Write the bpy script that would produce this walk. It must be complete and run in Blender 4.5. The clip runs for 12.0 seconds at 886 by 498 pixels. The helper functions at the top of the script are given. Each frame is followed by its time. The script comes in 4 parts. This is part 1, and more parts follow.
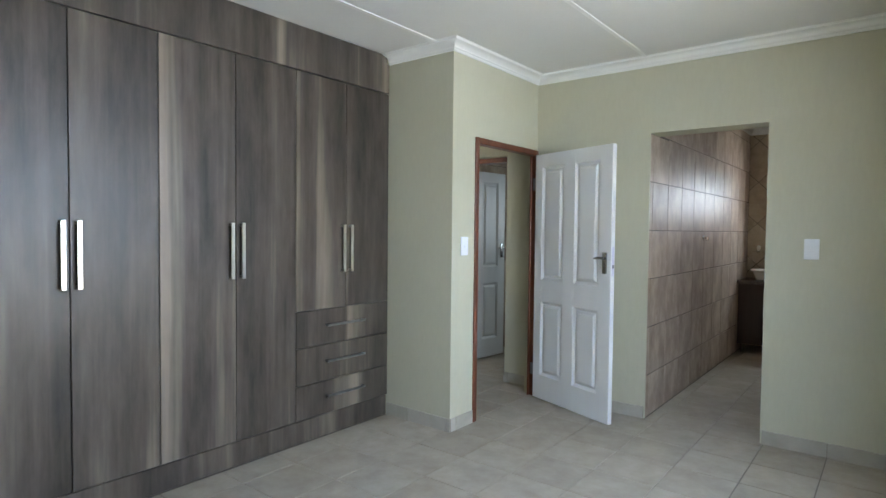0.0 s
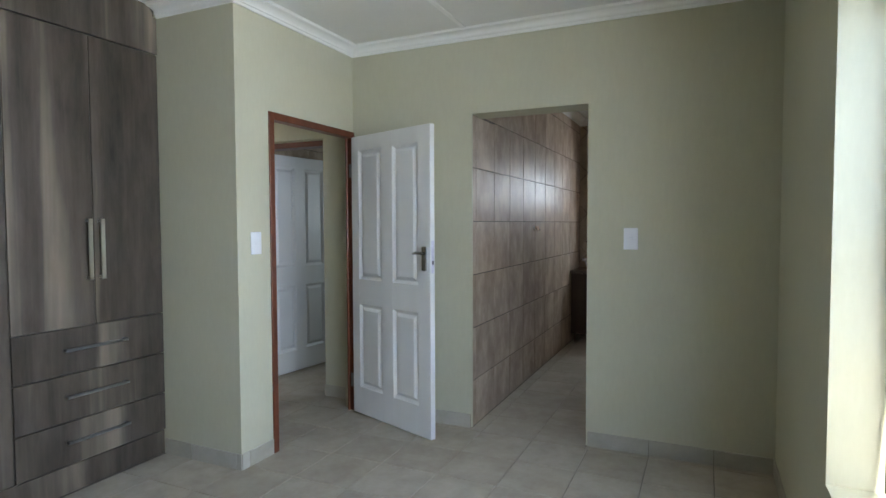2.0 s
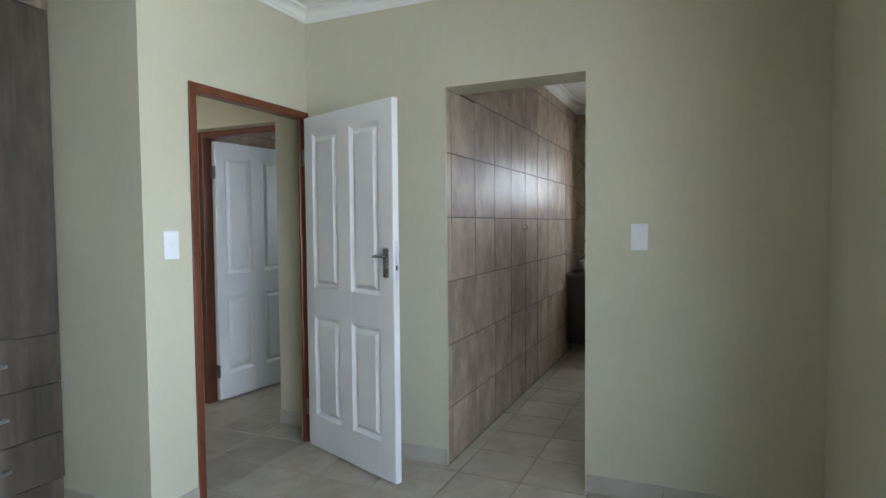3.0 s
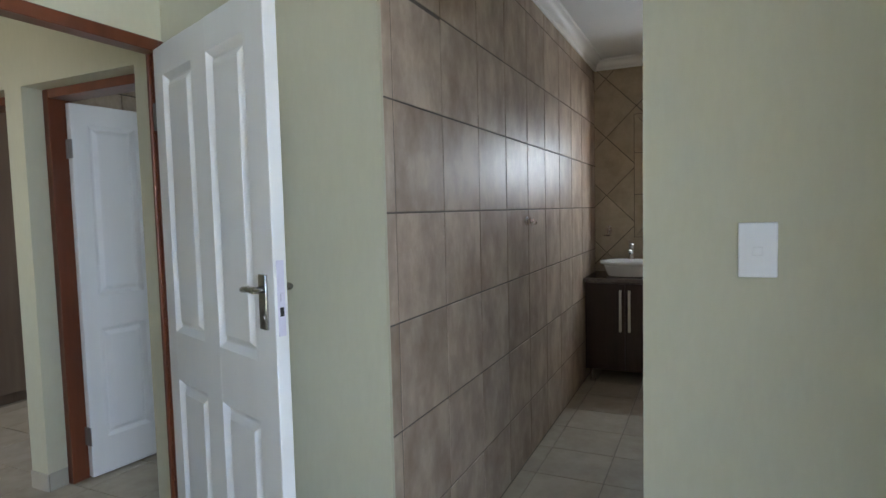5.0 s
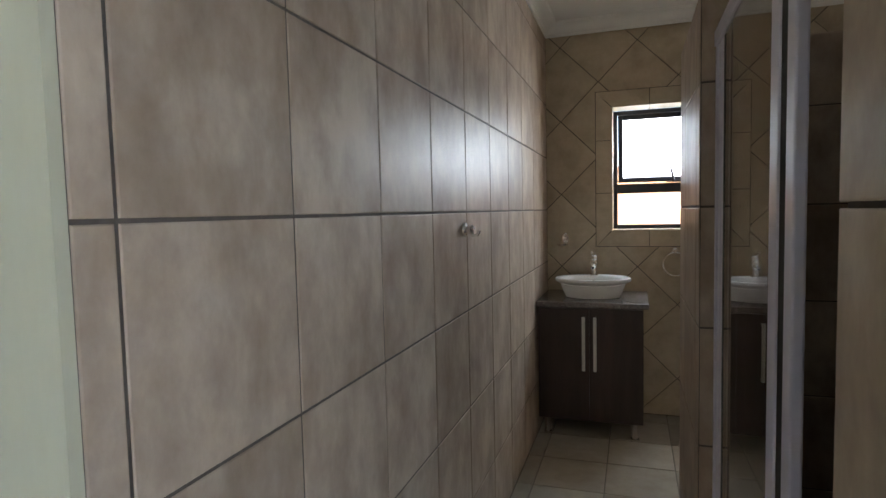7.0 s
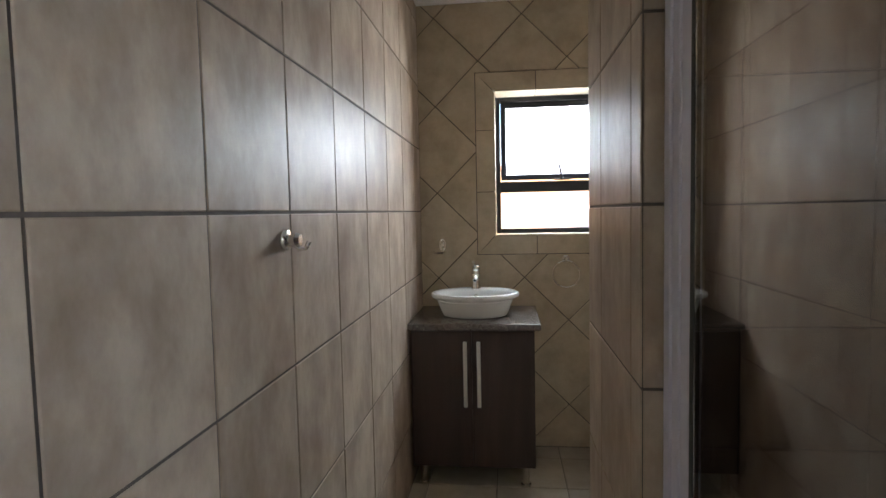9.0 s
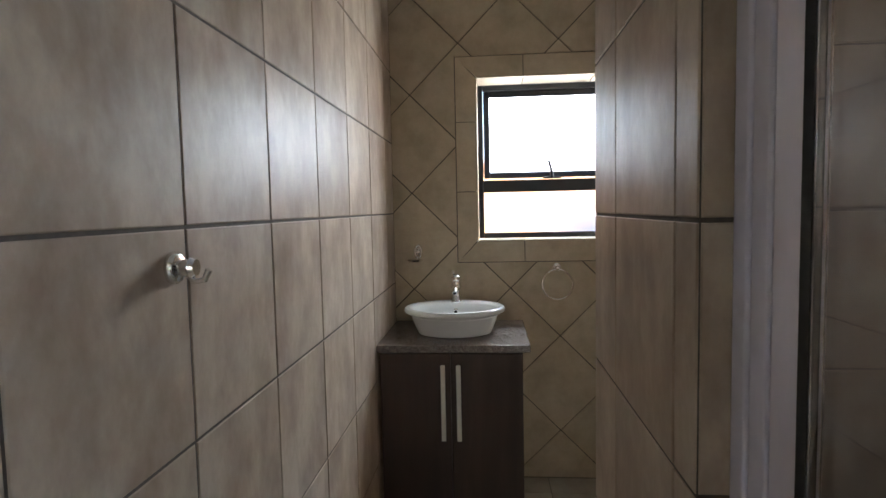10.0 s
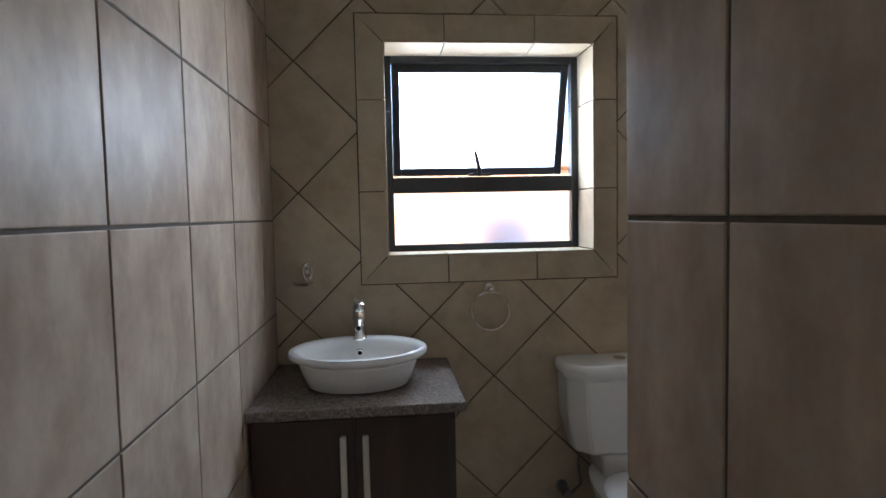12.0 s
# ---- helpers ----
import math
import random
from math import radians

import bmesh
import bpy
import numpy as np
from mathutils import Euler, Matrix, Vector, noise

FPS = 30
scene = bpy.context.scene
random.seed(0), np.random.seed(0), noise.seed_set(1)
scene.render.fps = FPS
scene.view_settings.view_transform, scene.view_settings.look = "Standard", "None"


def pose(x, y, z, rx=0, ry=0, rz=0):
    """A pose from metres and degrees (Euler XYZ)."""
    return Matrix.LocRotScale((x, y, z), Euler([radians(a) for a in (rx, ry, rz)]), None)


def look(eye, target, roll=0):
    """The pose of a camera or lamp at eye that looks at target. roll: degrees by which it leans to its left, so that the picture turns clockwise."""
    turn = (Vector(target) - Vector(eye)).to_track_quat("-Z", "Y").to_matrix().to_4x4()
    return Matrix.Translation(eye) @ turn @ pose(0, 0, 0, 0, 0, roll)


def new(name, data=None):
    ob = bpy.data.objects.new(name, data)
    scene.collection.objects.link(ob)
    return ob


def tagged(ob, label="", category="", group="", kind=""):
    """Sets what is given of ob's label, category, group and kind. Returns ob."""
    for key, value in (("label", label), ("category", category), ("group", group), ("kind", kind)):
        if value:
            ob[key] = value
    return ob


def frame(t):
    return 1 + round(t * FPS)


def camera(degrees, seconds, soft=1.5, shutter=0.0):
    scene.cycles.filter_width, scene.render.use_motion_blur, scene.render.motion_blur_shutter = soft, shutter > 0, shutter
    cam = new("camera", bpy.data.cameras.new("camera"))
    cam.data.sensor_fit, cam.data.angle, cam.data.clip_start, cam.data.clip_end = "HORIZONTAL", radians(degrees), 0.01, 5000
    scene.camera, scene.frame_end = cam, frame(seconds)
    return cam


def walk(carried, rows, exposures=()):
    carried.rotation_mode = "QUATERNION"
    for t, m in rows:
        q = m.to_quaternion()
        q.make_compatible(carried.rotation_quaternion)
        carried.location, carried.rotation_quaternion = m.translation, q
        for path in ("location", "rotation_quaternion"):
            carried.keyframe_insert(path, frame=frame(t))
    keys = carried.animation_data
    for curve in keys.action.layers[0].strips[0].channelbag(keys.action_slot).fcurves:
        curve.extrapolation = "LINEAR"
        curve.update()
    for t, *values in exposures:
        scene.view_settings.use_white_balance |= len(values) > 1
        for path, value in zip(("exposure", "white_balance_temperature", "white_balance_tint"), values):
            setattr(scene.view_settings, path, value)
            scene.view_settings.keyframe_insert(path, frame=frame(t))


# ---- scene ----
cam = camera(75.5, 12.0)
PATH = [
    (0, (-0.052, -0.061, 1.417), (-1.293, 1.506, 1.347), 0.6),
    (0.5, (-0.002, -0.022, 1.406), (-1.087, 1.657, 1.337), 0.4),
    (1, (-0.008, 0.083, 1.4), (-0.953, 1.844, 1.325), 0.2),
    (1.5, (-0.025, 0.333, 1.405), (-0.876, 2.141, 1.329), -0.0),
    (2, (-0.061, 0.628, 1.408), (-0.895, 2.444, 1.319), -0.2),
    (2.5, (-0.095, 0.988, 1.409), (-0.938, 2.8, 1.322), -0.3),
    (3, (-0.192, 1.303, 1.384), (-1.017, 3.123, 1.297), -0.5),
    (3.2, (-0.237, 1.436, 1.397), (-1.056, 3.258, 1.306), -0.4),
    (5, (-0.576, 2.689, 1.423), (-1.421, 4.497, 1.291), -1.4),
    (5.5, (-0.691, 3.018, 1.424), (-1.533, 4.827, 1.299), -1.4),
    (6, (-0.769, 3.24, 1.422), (-1.587, 5.061, 1.305), -1.5),
    (6.5, (-0.873, 3.562, 1.431), (-1.609, 5.417, 1.305), -1.5),
    (7, (-0.924, 3.803, 1.423), (-1.556, 5.696, 1.294), -1.3),
    (7.5, (-0.96, 3.989, 1.444), (-1.449, 5.924, 1.312), -1.2),
    (9.5, (-0.998, 4.718, 1.409), (-1.19, 6.705, 1.277), -1.2),
    (10, (-1.003, 4.92, 1.443), (-1.167, 6.908, 1.302), -1.2),
    (10.5, (-1.036, 5.117, 1.421), (-1.125, 7.111, 1.296), -1.3),
    (11, (-1.036, 5.329, 1.429), (-1.052, 7.326, 1.305), -1.2),
    (11.5, (-1.052, 5.493, 1.434), (-0.975, 7.487, 1.305), -1.1),
    (12, (-1.067, 5.628, 1.431), (-0.873, 7.615, 1.311), -1.2),
]
walk(cam, [(t, look(eye, target, roll)) for t, eye, target, roll in PATH], [(0, 2.72, 6220, 10), (1, 2.63, 6220, 10), (2, 2.4, 6220, 10), (3, 2.6, 6220, 10), (5.5, 2.52, 6250, 10), (6, 2.5, 6270, 10), (7, 2.72, 6330, 10), (7.5, 2.8, 6350, 10), (9.5, 3.2, 6300, 10), (10.5, 2.97, 6150, 10), (12, 2.66, 5750, 10)])

# ---- world, sun, light ----
world = bpy.data.worlds.new("world")
scene.world = world
world.use_nodes = True
_wn = world.node_tree.nodes
_sky = _wn.new("ShaderNodeTexSky")
_sky.sky_type = "NISHITA"
_sky.sun_disc = False
_sky.sun_elevation = radians(52)
_sky.sun_rotation = radians(176)
_wn["Background"].inputs[1].default_value = 0.13
world.node_tree.links.new(_sky.outputs[0], _wn["Background"].inputs[0])

_sun = new("sun", bpy.data.lights.new("sun", "SUN"))
_sun.data.energy = 5.0
_sun.data.angle = radians(0.5)
_sun.data.color = (1.0, 0.95, 0.86)
_sun.matrix_world = look((0, 0, 20), Vector((0, 0, 20)) - Vector((0.05, -0.62, 0.79)))


def window_lamp(name, eye, target, w, h, power, color):
    d = bpy.data.lights.new(name, "AREA")
    d.shape, d.size, d.size_y, d.energy, d.color = "RECTANGLE", w, h, power, color
    ob = new(name, d)
    ob.matrix_world = look(eye, target)
    return ob


# daylight standing in the window openings
window_lamp("bedroom_window_daylight", (0.80, 1.75, 1.65), (-1.2, 1.75, 0.5), 2.15, 1.2, 13.2, (0.52, 0.68, 0.95))
# light thrown up by the sunlit ground outside
window_lamp("bedroom_window_ground_light", (0.74, 1.75, 0.75), (-1.2, 1.75, 2.3), 2.15, 0.5, 3.0, (1.0, 0.80, 0.40))
window_lamp("bath_window_daylight", (-0.64, 8.33, 1.90), (-0.70, 6.0, 1.2), 0.82, 0.62, 4.2, (0.82, 0.92, 1.0))
# fill lamp in an unseen opening, added to brighten the passage
window_lamp("unseen_passage_fill", (-5.0, 1.72, 1.5), (-4.2, 4.4, 1.0), 1.2, 1.1, 1.9, (0.95, 0.97, 1.0))

# fill lamp added out of view to brighten the second bathroom's open door
window_lamp("unseen_far_bath_fill", (-2.4, 6.36, 1.6), (-3.5, 5.2, 1.0), 0.55, 0.75, 1.2, (0.80, 0.94, 1.0))
# added lamp, unseen, that lifts the room beyond out of black
window_lamp("unseen_far_room_fill", (-4.75, 8.06, 1.5), (-5.2, 6.0, 1.0), 0.85, 1.1, 6, (0.95, 0.97, 1.0))

# ---- materials ----


class Mat:
    def __init__(self, name, rough=0.5, metal=0.0, spec=0.5):
        self.m = bpy.data.materials.new(name)
        self.m.use_nodes = True
        self.t = self.m.node_tree
        self.b = self.t.nodes["Principled BSDF"]
        self.b.inputs["Roughness"].default_value = rough
        self.b.inputs["Metallic"].default_value = metal
        self.b.inputs["Specular IOR Level"].default_value = spec

    def n(self, kind, **kw):
        nd = self.t.nodes.new("ShaderNode" + kind)
        for k, v in kw.items():
            nd.inputs[k].default_value = v
        return nd

    def l(self, a, b):
        self.t.links.new(a, b)

    def coords(self, scale=(1, 1, 1), per_object=0.0):
        tc = self.n("TexCoord")
        mp = self.n("Mapping")
        mp.inputs["Scale"].default_value = scale
        self.l(tc.outputs["Object"], mp.inputs["Vector"])
        if per_object:
            oi = self.n("ObjectInfo")
            mul = self.n("Math")
            mul.operation = "MULTIPLY"
            mul.inputs[1].default_value = per_object
            self.l(oi.outputs["Random"], mul.inputs[0])
            self.l(mul.outputs[0], mp.inputs["Location"])
        return mp.outputs[0]

    def noise(self, vec, scale, detail=4, rough=0.55, dist=0.0):
        nd = self.n("TexNoise", Scale=scale, Detail=detail, Roughness=rough, Distortion=dist)
        self.l(vec, nd.inputs["Vector"])
        return nd.outputs["Fac"]

    def ramp(self, fac, stops):
        nd = self.n("ValToRGB")
        els = nd.color_ramp.elements
        while len(els) < len(stops):
            els.new(0.5)
        for e, (p, c) in zip(els, stops):
            e.position, e.color = p, (*c, 1)
        self.l(fac, nd.inputs[0])
        return nd.outputs[0]

    def mix(self, fac, a, b, mode="MIX"):
        nd = self.n("MixRGB")
        nd.blend_type = mode
        for s, i in ((fac, 0), (a, 1), (b, 2)):
            if hasattr(s, "is_linked"):
                self.l(s, nd.inputs[i])
            else:
                nd.inputs[i].default_value = s if i == 0 else (*s, 1)
        return nd.outputs[0]

    def bump(self, h, strength=0.2, dist=0.01):
        nd = self.n("Bump", Strength=strength, Distance=dist)
        self.l(h, nd.inputs["Height"])
        self.l(nd.outputs[0], self.b.inputs["Normal"])

    def color(self, c):
        if hasattr(c, "is_linked"):
            self.l(c, self.b.inputs["Base Color"])
        else:
            self.b.inputs["Base Color"].default_value = (*c, 1)

    def rough_map(self, fac, lo, hi):
        nd = self.n("MapRange")
        nd.inputs["To Min"].default_value, nd.inputs["To Max"].default_value = lo, hi
        self.l(fac, nd.inputs["Value"])
        self.l(nd.outputs[0], self.b.inputs["Roughness"])


def m_plaster(name, a, b, rough=0.55):
    m = Mat(name, rough, spec=0.35)
    v = m.coords()
    big = m.noise(v, 1.3, 5, 0.6)
    fine = m.noise(m.coords((1, 1, 0.25)), 55, 4, 0.6)
    m.color(m.mix(0.05, m.ramp(big, [(0.3, a), (0.7, b)]), m.ramp(fine, [(0.35, (0.4, 0.4, 0.35)), (0.65, (0.75, 0.75, 0.66))])))
    m.bump(fine, 0.07, 0.005)
    m.rough_map(big, rough - 0.07, rough + 0.1)
    return m.m


def m_tile(name, stops, tone, rough=(0.35, 0.48), streak=(1, 1, 0.62), spec=0.05):
    m = Mat(name, 0.25, spec=spec)
    v = m.coords(streak, 60.0)
    cloud = m.noise(v, 6.5, 9, 0.62, 0.08)
    fine = m.noise(v, 34, 4, 0.6)
    base = m.mix(0.12, m.ramp(cloud, stops), m.ramp(fine, [(0.3, stops[0][1]), (0.7, stops[-1][1])]))
    oi = m.n("ObjectInfo")
    m.color(m.mix(1.0, base, m.ramp(oi.outputs["Random"], [(0.0, tone), (1.0, (1, 1, 1))]), "MULTIPLY"))
    m.rough_map(cloud, *rough)
    m.bump(m.noise(m.coords((1, 1, 1), 60.0), 9, 3, 0.5), 0.06, 0.01)
    return m.m


def m_wood(name, stops, rough=(0.3, 0.5), per=40.0, stretch=(7, 7, 0.55), bump=0.08):
    m = Mat(name, 0.4)
    v = m.coords(stretch, per)
    band = m.noise(v, 1.1, 4, 0.55, 0.3)
    grain = m.noise(m.coords((stretch[0] * 9, stretch[1] * 9, stretch[2] * 2.4), per), 1.6, 5, 0.65)
    knots = m.noise(m.coords((1.4, 1.4, 0.3), per), 9, 6, 0.65, 0.15)
    c = m.mix(0.08, m.ramp(band, stops), m.ramp(grain, [(0.3, stops[0][1]), (0.7, stops[-1][1])]))
    c = m.mix(0.18, c, m.ramp(knots, [(0.35, stops[0][1]), (0.7, stops[-1][1])]))
    m.color(c)
    m.rough_map(grain, *rough)
    m.bump(grain, bump, 0.003)
    return m.m


def m_plain(name, c, rough=0.4, metal=0.0, var=0.08, scale=14, spec=0.5, bump=0.03):
    m = Mat(name, rough, metal, spec)
    f = m.noise(m.coords(), scale, 5, 0.6)
    m.color(m.ramp(f, [(0.25, tuple(x * (1 - var) for x in c)), (0.75, tuple(min(1, x * (1 + var)) for x in c))]))
    m.rough_map(f, max(0.02, rough * 0.8), rough * 1.2)
    m.bump(f, bump, 0.004)
    return m.m


PLASTER = m_plaster("sage_plaster", (0.53, 0.51, 0.378), (0.565, 0.545, 0.408))
CEIL = m_plaster("ceiling_board", (0.74, 0.74, 0.715), (0.78, 0.78, 0.755), 0.7)
CORNICE = m_plain("cornice_paint", (0.83, 0.83, 0.80), 0.5, var=0.02)
OUTER = m_plaster("outer_plaster", (0.60, 0.56, 0.48), (0.66, 0.62, 0.54), 0.8)
WALL_TILE = m_tile("brown_wall_tile", [(0.33, (0.34, 0.256, 0.192)), (0.5, (0.465, 0.368, 0.286)), (0.66, (0.61, 0.508, 0.403))], (0.86, 0.85, 0.84))
END_TILE = m_tile("beige_diagonal_tile", [(0.3, (0.42, 0.345, 0.245)), (0.5, (0.53, 0.445, 0.325)), (0.7, (0.62, 0.53, 0.40))], (0.88, 0.87, 0.86), streak=(1, 1, 1))
FLOOR_TILE = m_tile("beige_floor_tile", [(0.32, (0.375, 0.322, 0.25)), (0.5, (0.435, 0.383, 0.305)), (0.68, (0.49, 0.44, 0.36))], (0.9, 0.89, 0.88), (0.3, 0.44), (1, 1, 1))
SKIRT_TILE = m_tile("skirting_tile", [(0.25, (0.42, 0.39, 0.32)), (0.5, (0.48, 0.45, 0.38)), (0.78, (0.54, 0.51, 0.44))], (0.9, 0.89, 0.88), (0.3, 0.45), (1, 1, 1))
GROUT = m_plain("brown_grout", (0.115, 0.094, 0.078), 0.9, var=0.25, scale=40)
FLOOR_GROUT = m_plain("floor_grout", (0.20, 0.17, 0.14), 0.9, var=0.2, scale=40)
CUPBOARD = m_wood("grey_brown_laminate", [(0.36, (0.021, 0.0155, 0.0125)), (0.47, (0.044, 0.034, 0.027)), (0.56, (0.092, 0.073, 0.057)), (0.67, (0.28, 0.23, 0.175))], (0.32, 0.46), stretch=(3.9, 3.9, 0.2))
VANITY = m_wood("dark_vanity_laminate", [(0.3, (0.034, 0.019, 0.016)), (0.55, (0.062, 0.036, 0.030)), (0.70, (0.105, 0.066, 0.055))], (0.25, 0.4))
MERANTI = m_wood("red_brown_hardwood", [(0.3, (0.095, 0.026, 0.011)), (0.55, (0.15, 0.042, 0.018)), (0.8, (0.21, 0.066, 0.028))], (0.28, 0.42))
DARKWOOD = m_wood("dark_brown_board", [(0.3, (0.10, 0.07, 0.05)), (0.55, (0.14, 0.10, 0.075)), (0.8, (0.19, 0.145, 0.11))])
WHITE_DOOR = m_wood("white_door_paint", [(0.3, (0.77, 0.77, 0.76)), (0.55, (0.80, 0.80, 0.79)), (0.8, (0.83, 0.83, 0.82))], (0.3, 0.42), bump=0.12)
PLASTIC = m_plain("white_plastic", (0.84, 0.85, 0.88), 0.3, var=0.01)
CERAMIC = m_plain("white_glazed_ceramic", (0.80, 0.81, 0.80), 0.08, var=0.01, bump=0.0)
CHROME = m_plain("chrome", (0.82, 0.81, 0.79), 0.15, 1.0, 0.03)
SATIN = m_plain("satin_nickel", (0.72, 0.69, 0.63), 0.3, 1.0, 0.05, 30)
LEVER = m_plain("polished_lever_steel", (0.42, 0.42, 0.43), 0.2, 1.0, 0.05, 30)
STEEL = m_plain("dull_steel", (0.30, 0.30, 0.31), 0.38, 1.0, 0.08, 30)
ALU_WHITE = m_plain("silver_shower_frame", (0.67, 0.65, 0.76), 0.35, 0.1, 0.05, 20)
ALU_DARK = m_plain("charcoal_aluminium", (0.035, 0.038, 0.045), 0.4, 0.3, 0.12, 20)
# near-black that paints the darkness inside holes and gaps
HOLLOW_BLACK = m_plain("hollow_black", (0.012, 0.012, 0.013), 0.7)
PEACH = m_plaster("peach_plaster", (0.40, 0.205, 0.095), (0.45, 0.235, 0.115), 0.85)
ROOFMAT = m_plain("roof_tile_clay", (0.30, 0.14, 0.08), 0.8, var=0.2)
EARTH = m_plain("sandy_ground", (0.50, 0.455, 0.36), 0.95, var=0.2, scale=2)


def granite():
    m = Mat("speckled_granite", 0.16)
    v = m.coords()
    vor = m.n("TexVoronoi", Scale=190.0)
    m.l(v, vor.inputs["Vector"])
    spots = m.ramp(vor.outputs["Color"], [(0.0, (0.05, 0.045, 0.042)), (0.4, (0.17, 0.14, 0.125)), (0.75, (0.26, 0.22, 0.20)), (1.0, (0.42, 0.38, 0.35))])
    m.color(m.mix(0.35, spots, m.ramp(m.noise(v, 60, 5, 0.7), [(0.35, (0.06, 0.05, 0.047)), (0.65, (0.30, 0.26, 0.235))])))
    return m.m


def glass(name, rough=0.0, tint=(1, 1, 1), ior=1.45):
    m = Mat(name, rough)
    m.color(tint)
    m.b.inputs["Transmission Weight"].default_value = 1.0
    m.b.inputs["IOR"].default_value = ior
    if rough:
        m.bump(m.noise(m.coords(), 160, 2, 0.5), 0.12, 0.002)
    return m.m


GRANITE = granite()
GLASS = glass("clear_glass", 0.0, (0.96, 0.98, 0.97))
SHOWER_GLASS = glass("grey_bronze_glass", 0.0, (0.74, 0.72, 0.70), 1.6)
FROST = glass("frosted_glass", 0.42, (0.97, 0.97, 0.97), 1.3)

# ---- mesh helpers ----


def mesh_ob(name, bm, mat, parent=None, smooth=False):
    me = bpy.data.meshes.new(name)
    bmesh.ops.recalc_face_normals(bm, faces=bm.faces)
    bm.to_mesh(me)
    bm.free()
    me.materials.append(mat)
    if smooth:
        for p in me.polygons:
            p.use_smooth = True
        me.set_sharp_from_angle(angle=radians(38))
    ob = new(name, me)
    if parent:
        ob.parent = parent
    return ob


def add_box(bm, x0, x1, y0, y1, z0, z1, bevel=0.0, seg=1):
    r = bmesh.ops.create_cube(bm, size=1.0)
    bmesh.ops.scale(bm, vec=(x1 - x0, y1 - y0, z1 - z0), verts=r["verts"])
    bmesh.ops.translate(bm, vec=((x0 + x1) / 2, (y0 + y1) / 2, (z0 + z1) / 2), verts=r["verts"])
    if bevel:
        es = list({e for v in r["verts"] for e in v.link_edges})
        bmesh.ops.bevel(bm, geom=es, offset=bevel, segments=seg, affect="EDGES", profile=0.5)


def boxes(name, mat, bl, parent=None, bevel=0.0, seg=1, smooth=False):
    bm = bmesh.new()
    for b in bl:
        add_box(bm, *b, bevel=bevel, seg=seg)
    return mesh_ob(name, bm, mat, parent, smooth)


def add_tube(bm, pts, r, n=12, closed=False):
    pts = [Vector(p) for p in pts]
    rings = []
    cnt = len(pts)
    prev = None
    for i, p in enumerate(pts):
        a = pts[(i - 1) % cnt] if (closed or i) else p
        b = pts[(i + 1) % cnt] if (closed or i < cnt - 1) else p
        d = (b - a).normalized()
        if prev is None:
            up = Vector((0, 0, 1)) if abs(d.z) < 0.9 else Vector((1, 0, 0))
            u = d.cross(up).normalized()
        else:
            u = (prev - d * prev.dot(d)).normalized()
        prev = u
        w = d.cross(u)
        rr = r[i] if isinstance(r, (list, tuple)) else r
        rings.append([bm.verts.new(p + (u * math.cos(k * 2 * math.pi / n) + w * math.sin(k * 2 * math.pi / n)) * rr) for k in range(n)])
    for i in range(cnt if closed else cnt - 1):
        A, B = rings[i], rings[(i + 1) % cnt]
        for k in range(n):
            bm.faces.new((A[k], A[(k + 1) % n], B[(k + 1) % n], B[k]))
    if not closed:
        bm.faces.new(rings[0])
        bm.faces.new(rings[-1])


def tube(name, mat, pts, r, parent=None, n=12, closed=False):
    bm = bmesh.new()
    add_tube(bm, pts, r, n, closed)
    return mesh_ob(name, bm, mat, parent, True)


def loft(bm, rings, cap0=True, cap1=True):
    vs = [[bm.verts.new(p) for p in ring] for ring in rings]
    n = len(vs[0])
    for A, B in zip(vs, vs[1:]):
        for k in range(n):
            bm.faces.new((A[k], A[(k + 1) % n], B[(k + 1) % n], B[k]))
    if cap0:
        bm.faces.new(vs[0])
    if cap1:
        bm.faces.new(vs[-1])


def oval(cx, cy, z, rx, ry, n=48, p=2.0):
    out = []
    for k in range(n):
        a = 2 * math.pi * k / n
        c, s = math.cos(a), math.sin(a)
        out.append((cx + rx * math.copysign(abs(c) ** (2 / p), c), cy + ry * math.copysign(abs(s) ** (2 / p), s), z))
    return out


def thing(name, label, category, group=""):
    return tagged(new(name), label, category, group)


def structure(ob, label, category):
    return tagged(ob, label, category, kind="structure")


# ---- plan ----
CEIL_Z = 2.70
CORN_Z = 2.632
DOOR_X = -2.455       # face of the wall with the room door
PIER_Y = 3.07         # face of that wall's end beside the cupboards
BACK_Y = 4.246        # face of the wall with the bathroom opening
INNER_Y = 4.47        # its bathroom side
OP_X0, OP_X1, OP_Z = -1.507, -0.731, 2.145
RIGHT_X = 0.31
END_Y = 7.913
CUP_X = -3.055        # face of the cupboard doors
SOUTH_Y = -1.6
HALL_Y = 4.45
T = 0.010             # tile thickness

# ---- setting: ground, walls, ceilings ----
structure(boxes("ground", EARTH, [(-400, 400, -400, 400, -0.45, -0.25)]), "sandy bare ground around the house", "ground")
structure(boxes("floor", FLOOR_GROUT, [(-7.2, 0.55, SOUTH_Y - 0.2, 8.15, -0.24, -0.006)]), "beige ceramic floor tiles with grey-brown grout", "floor")

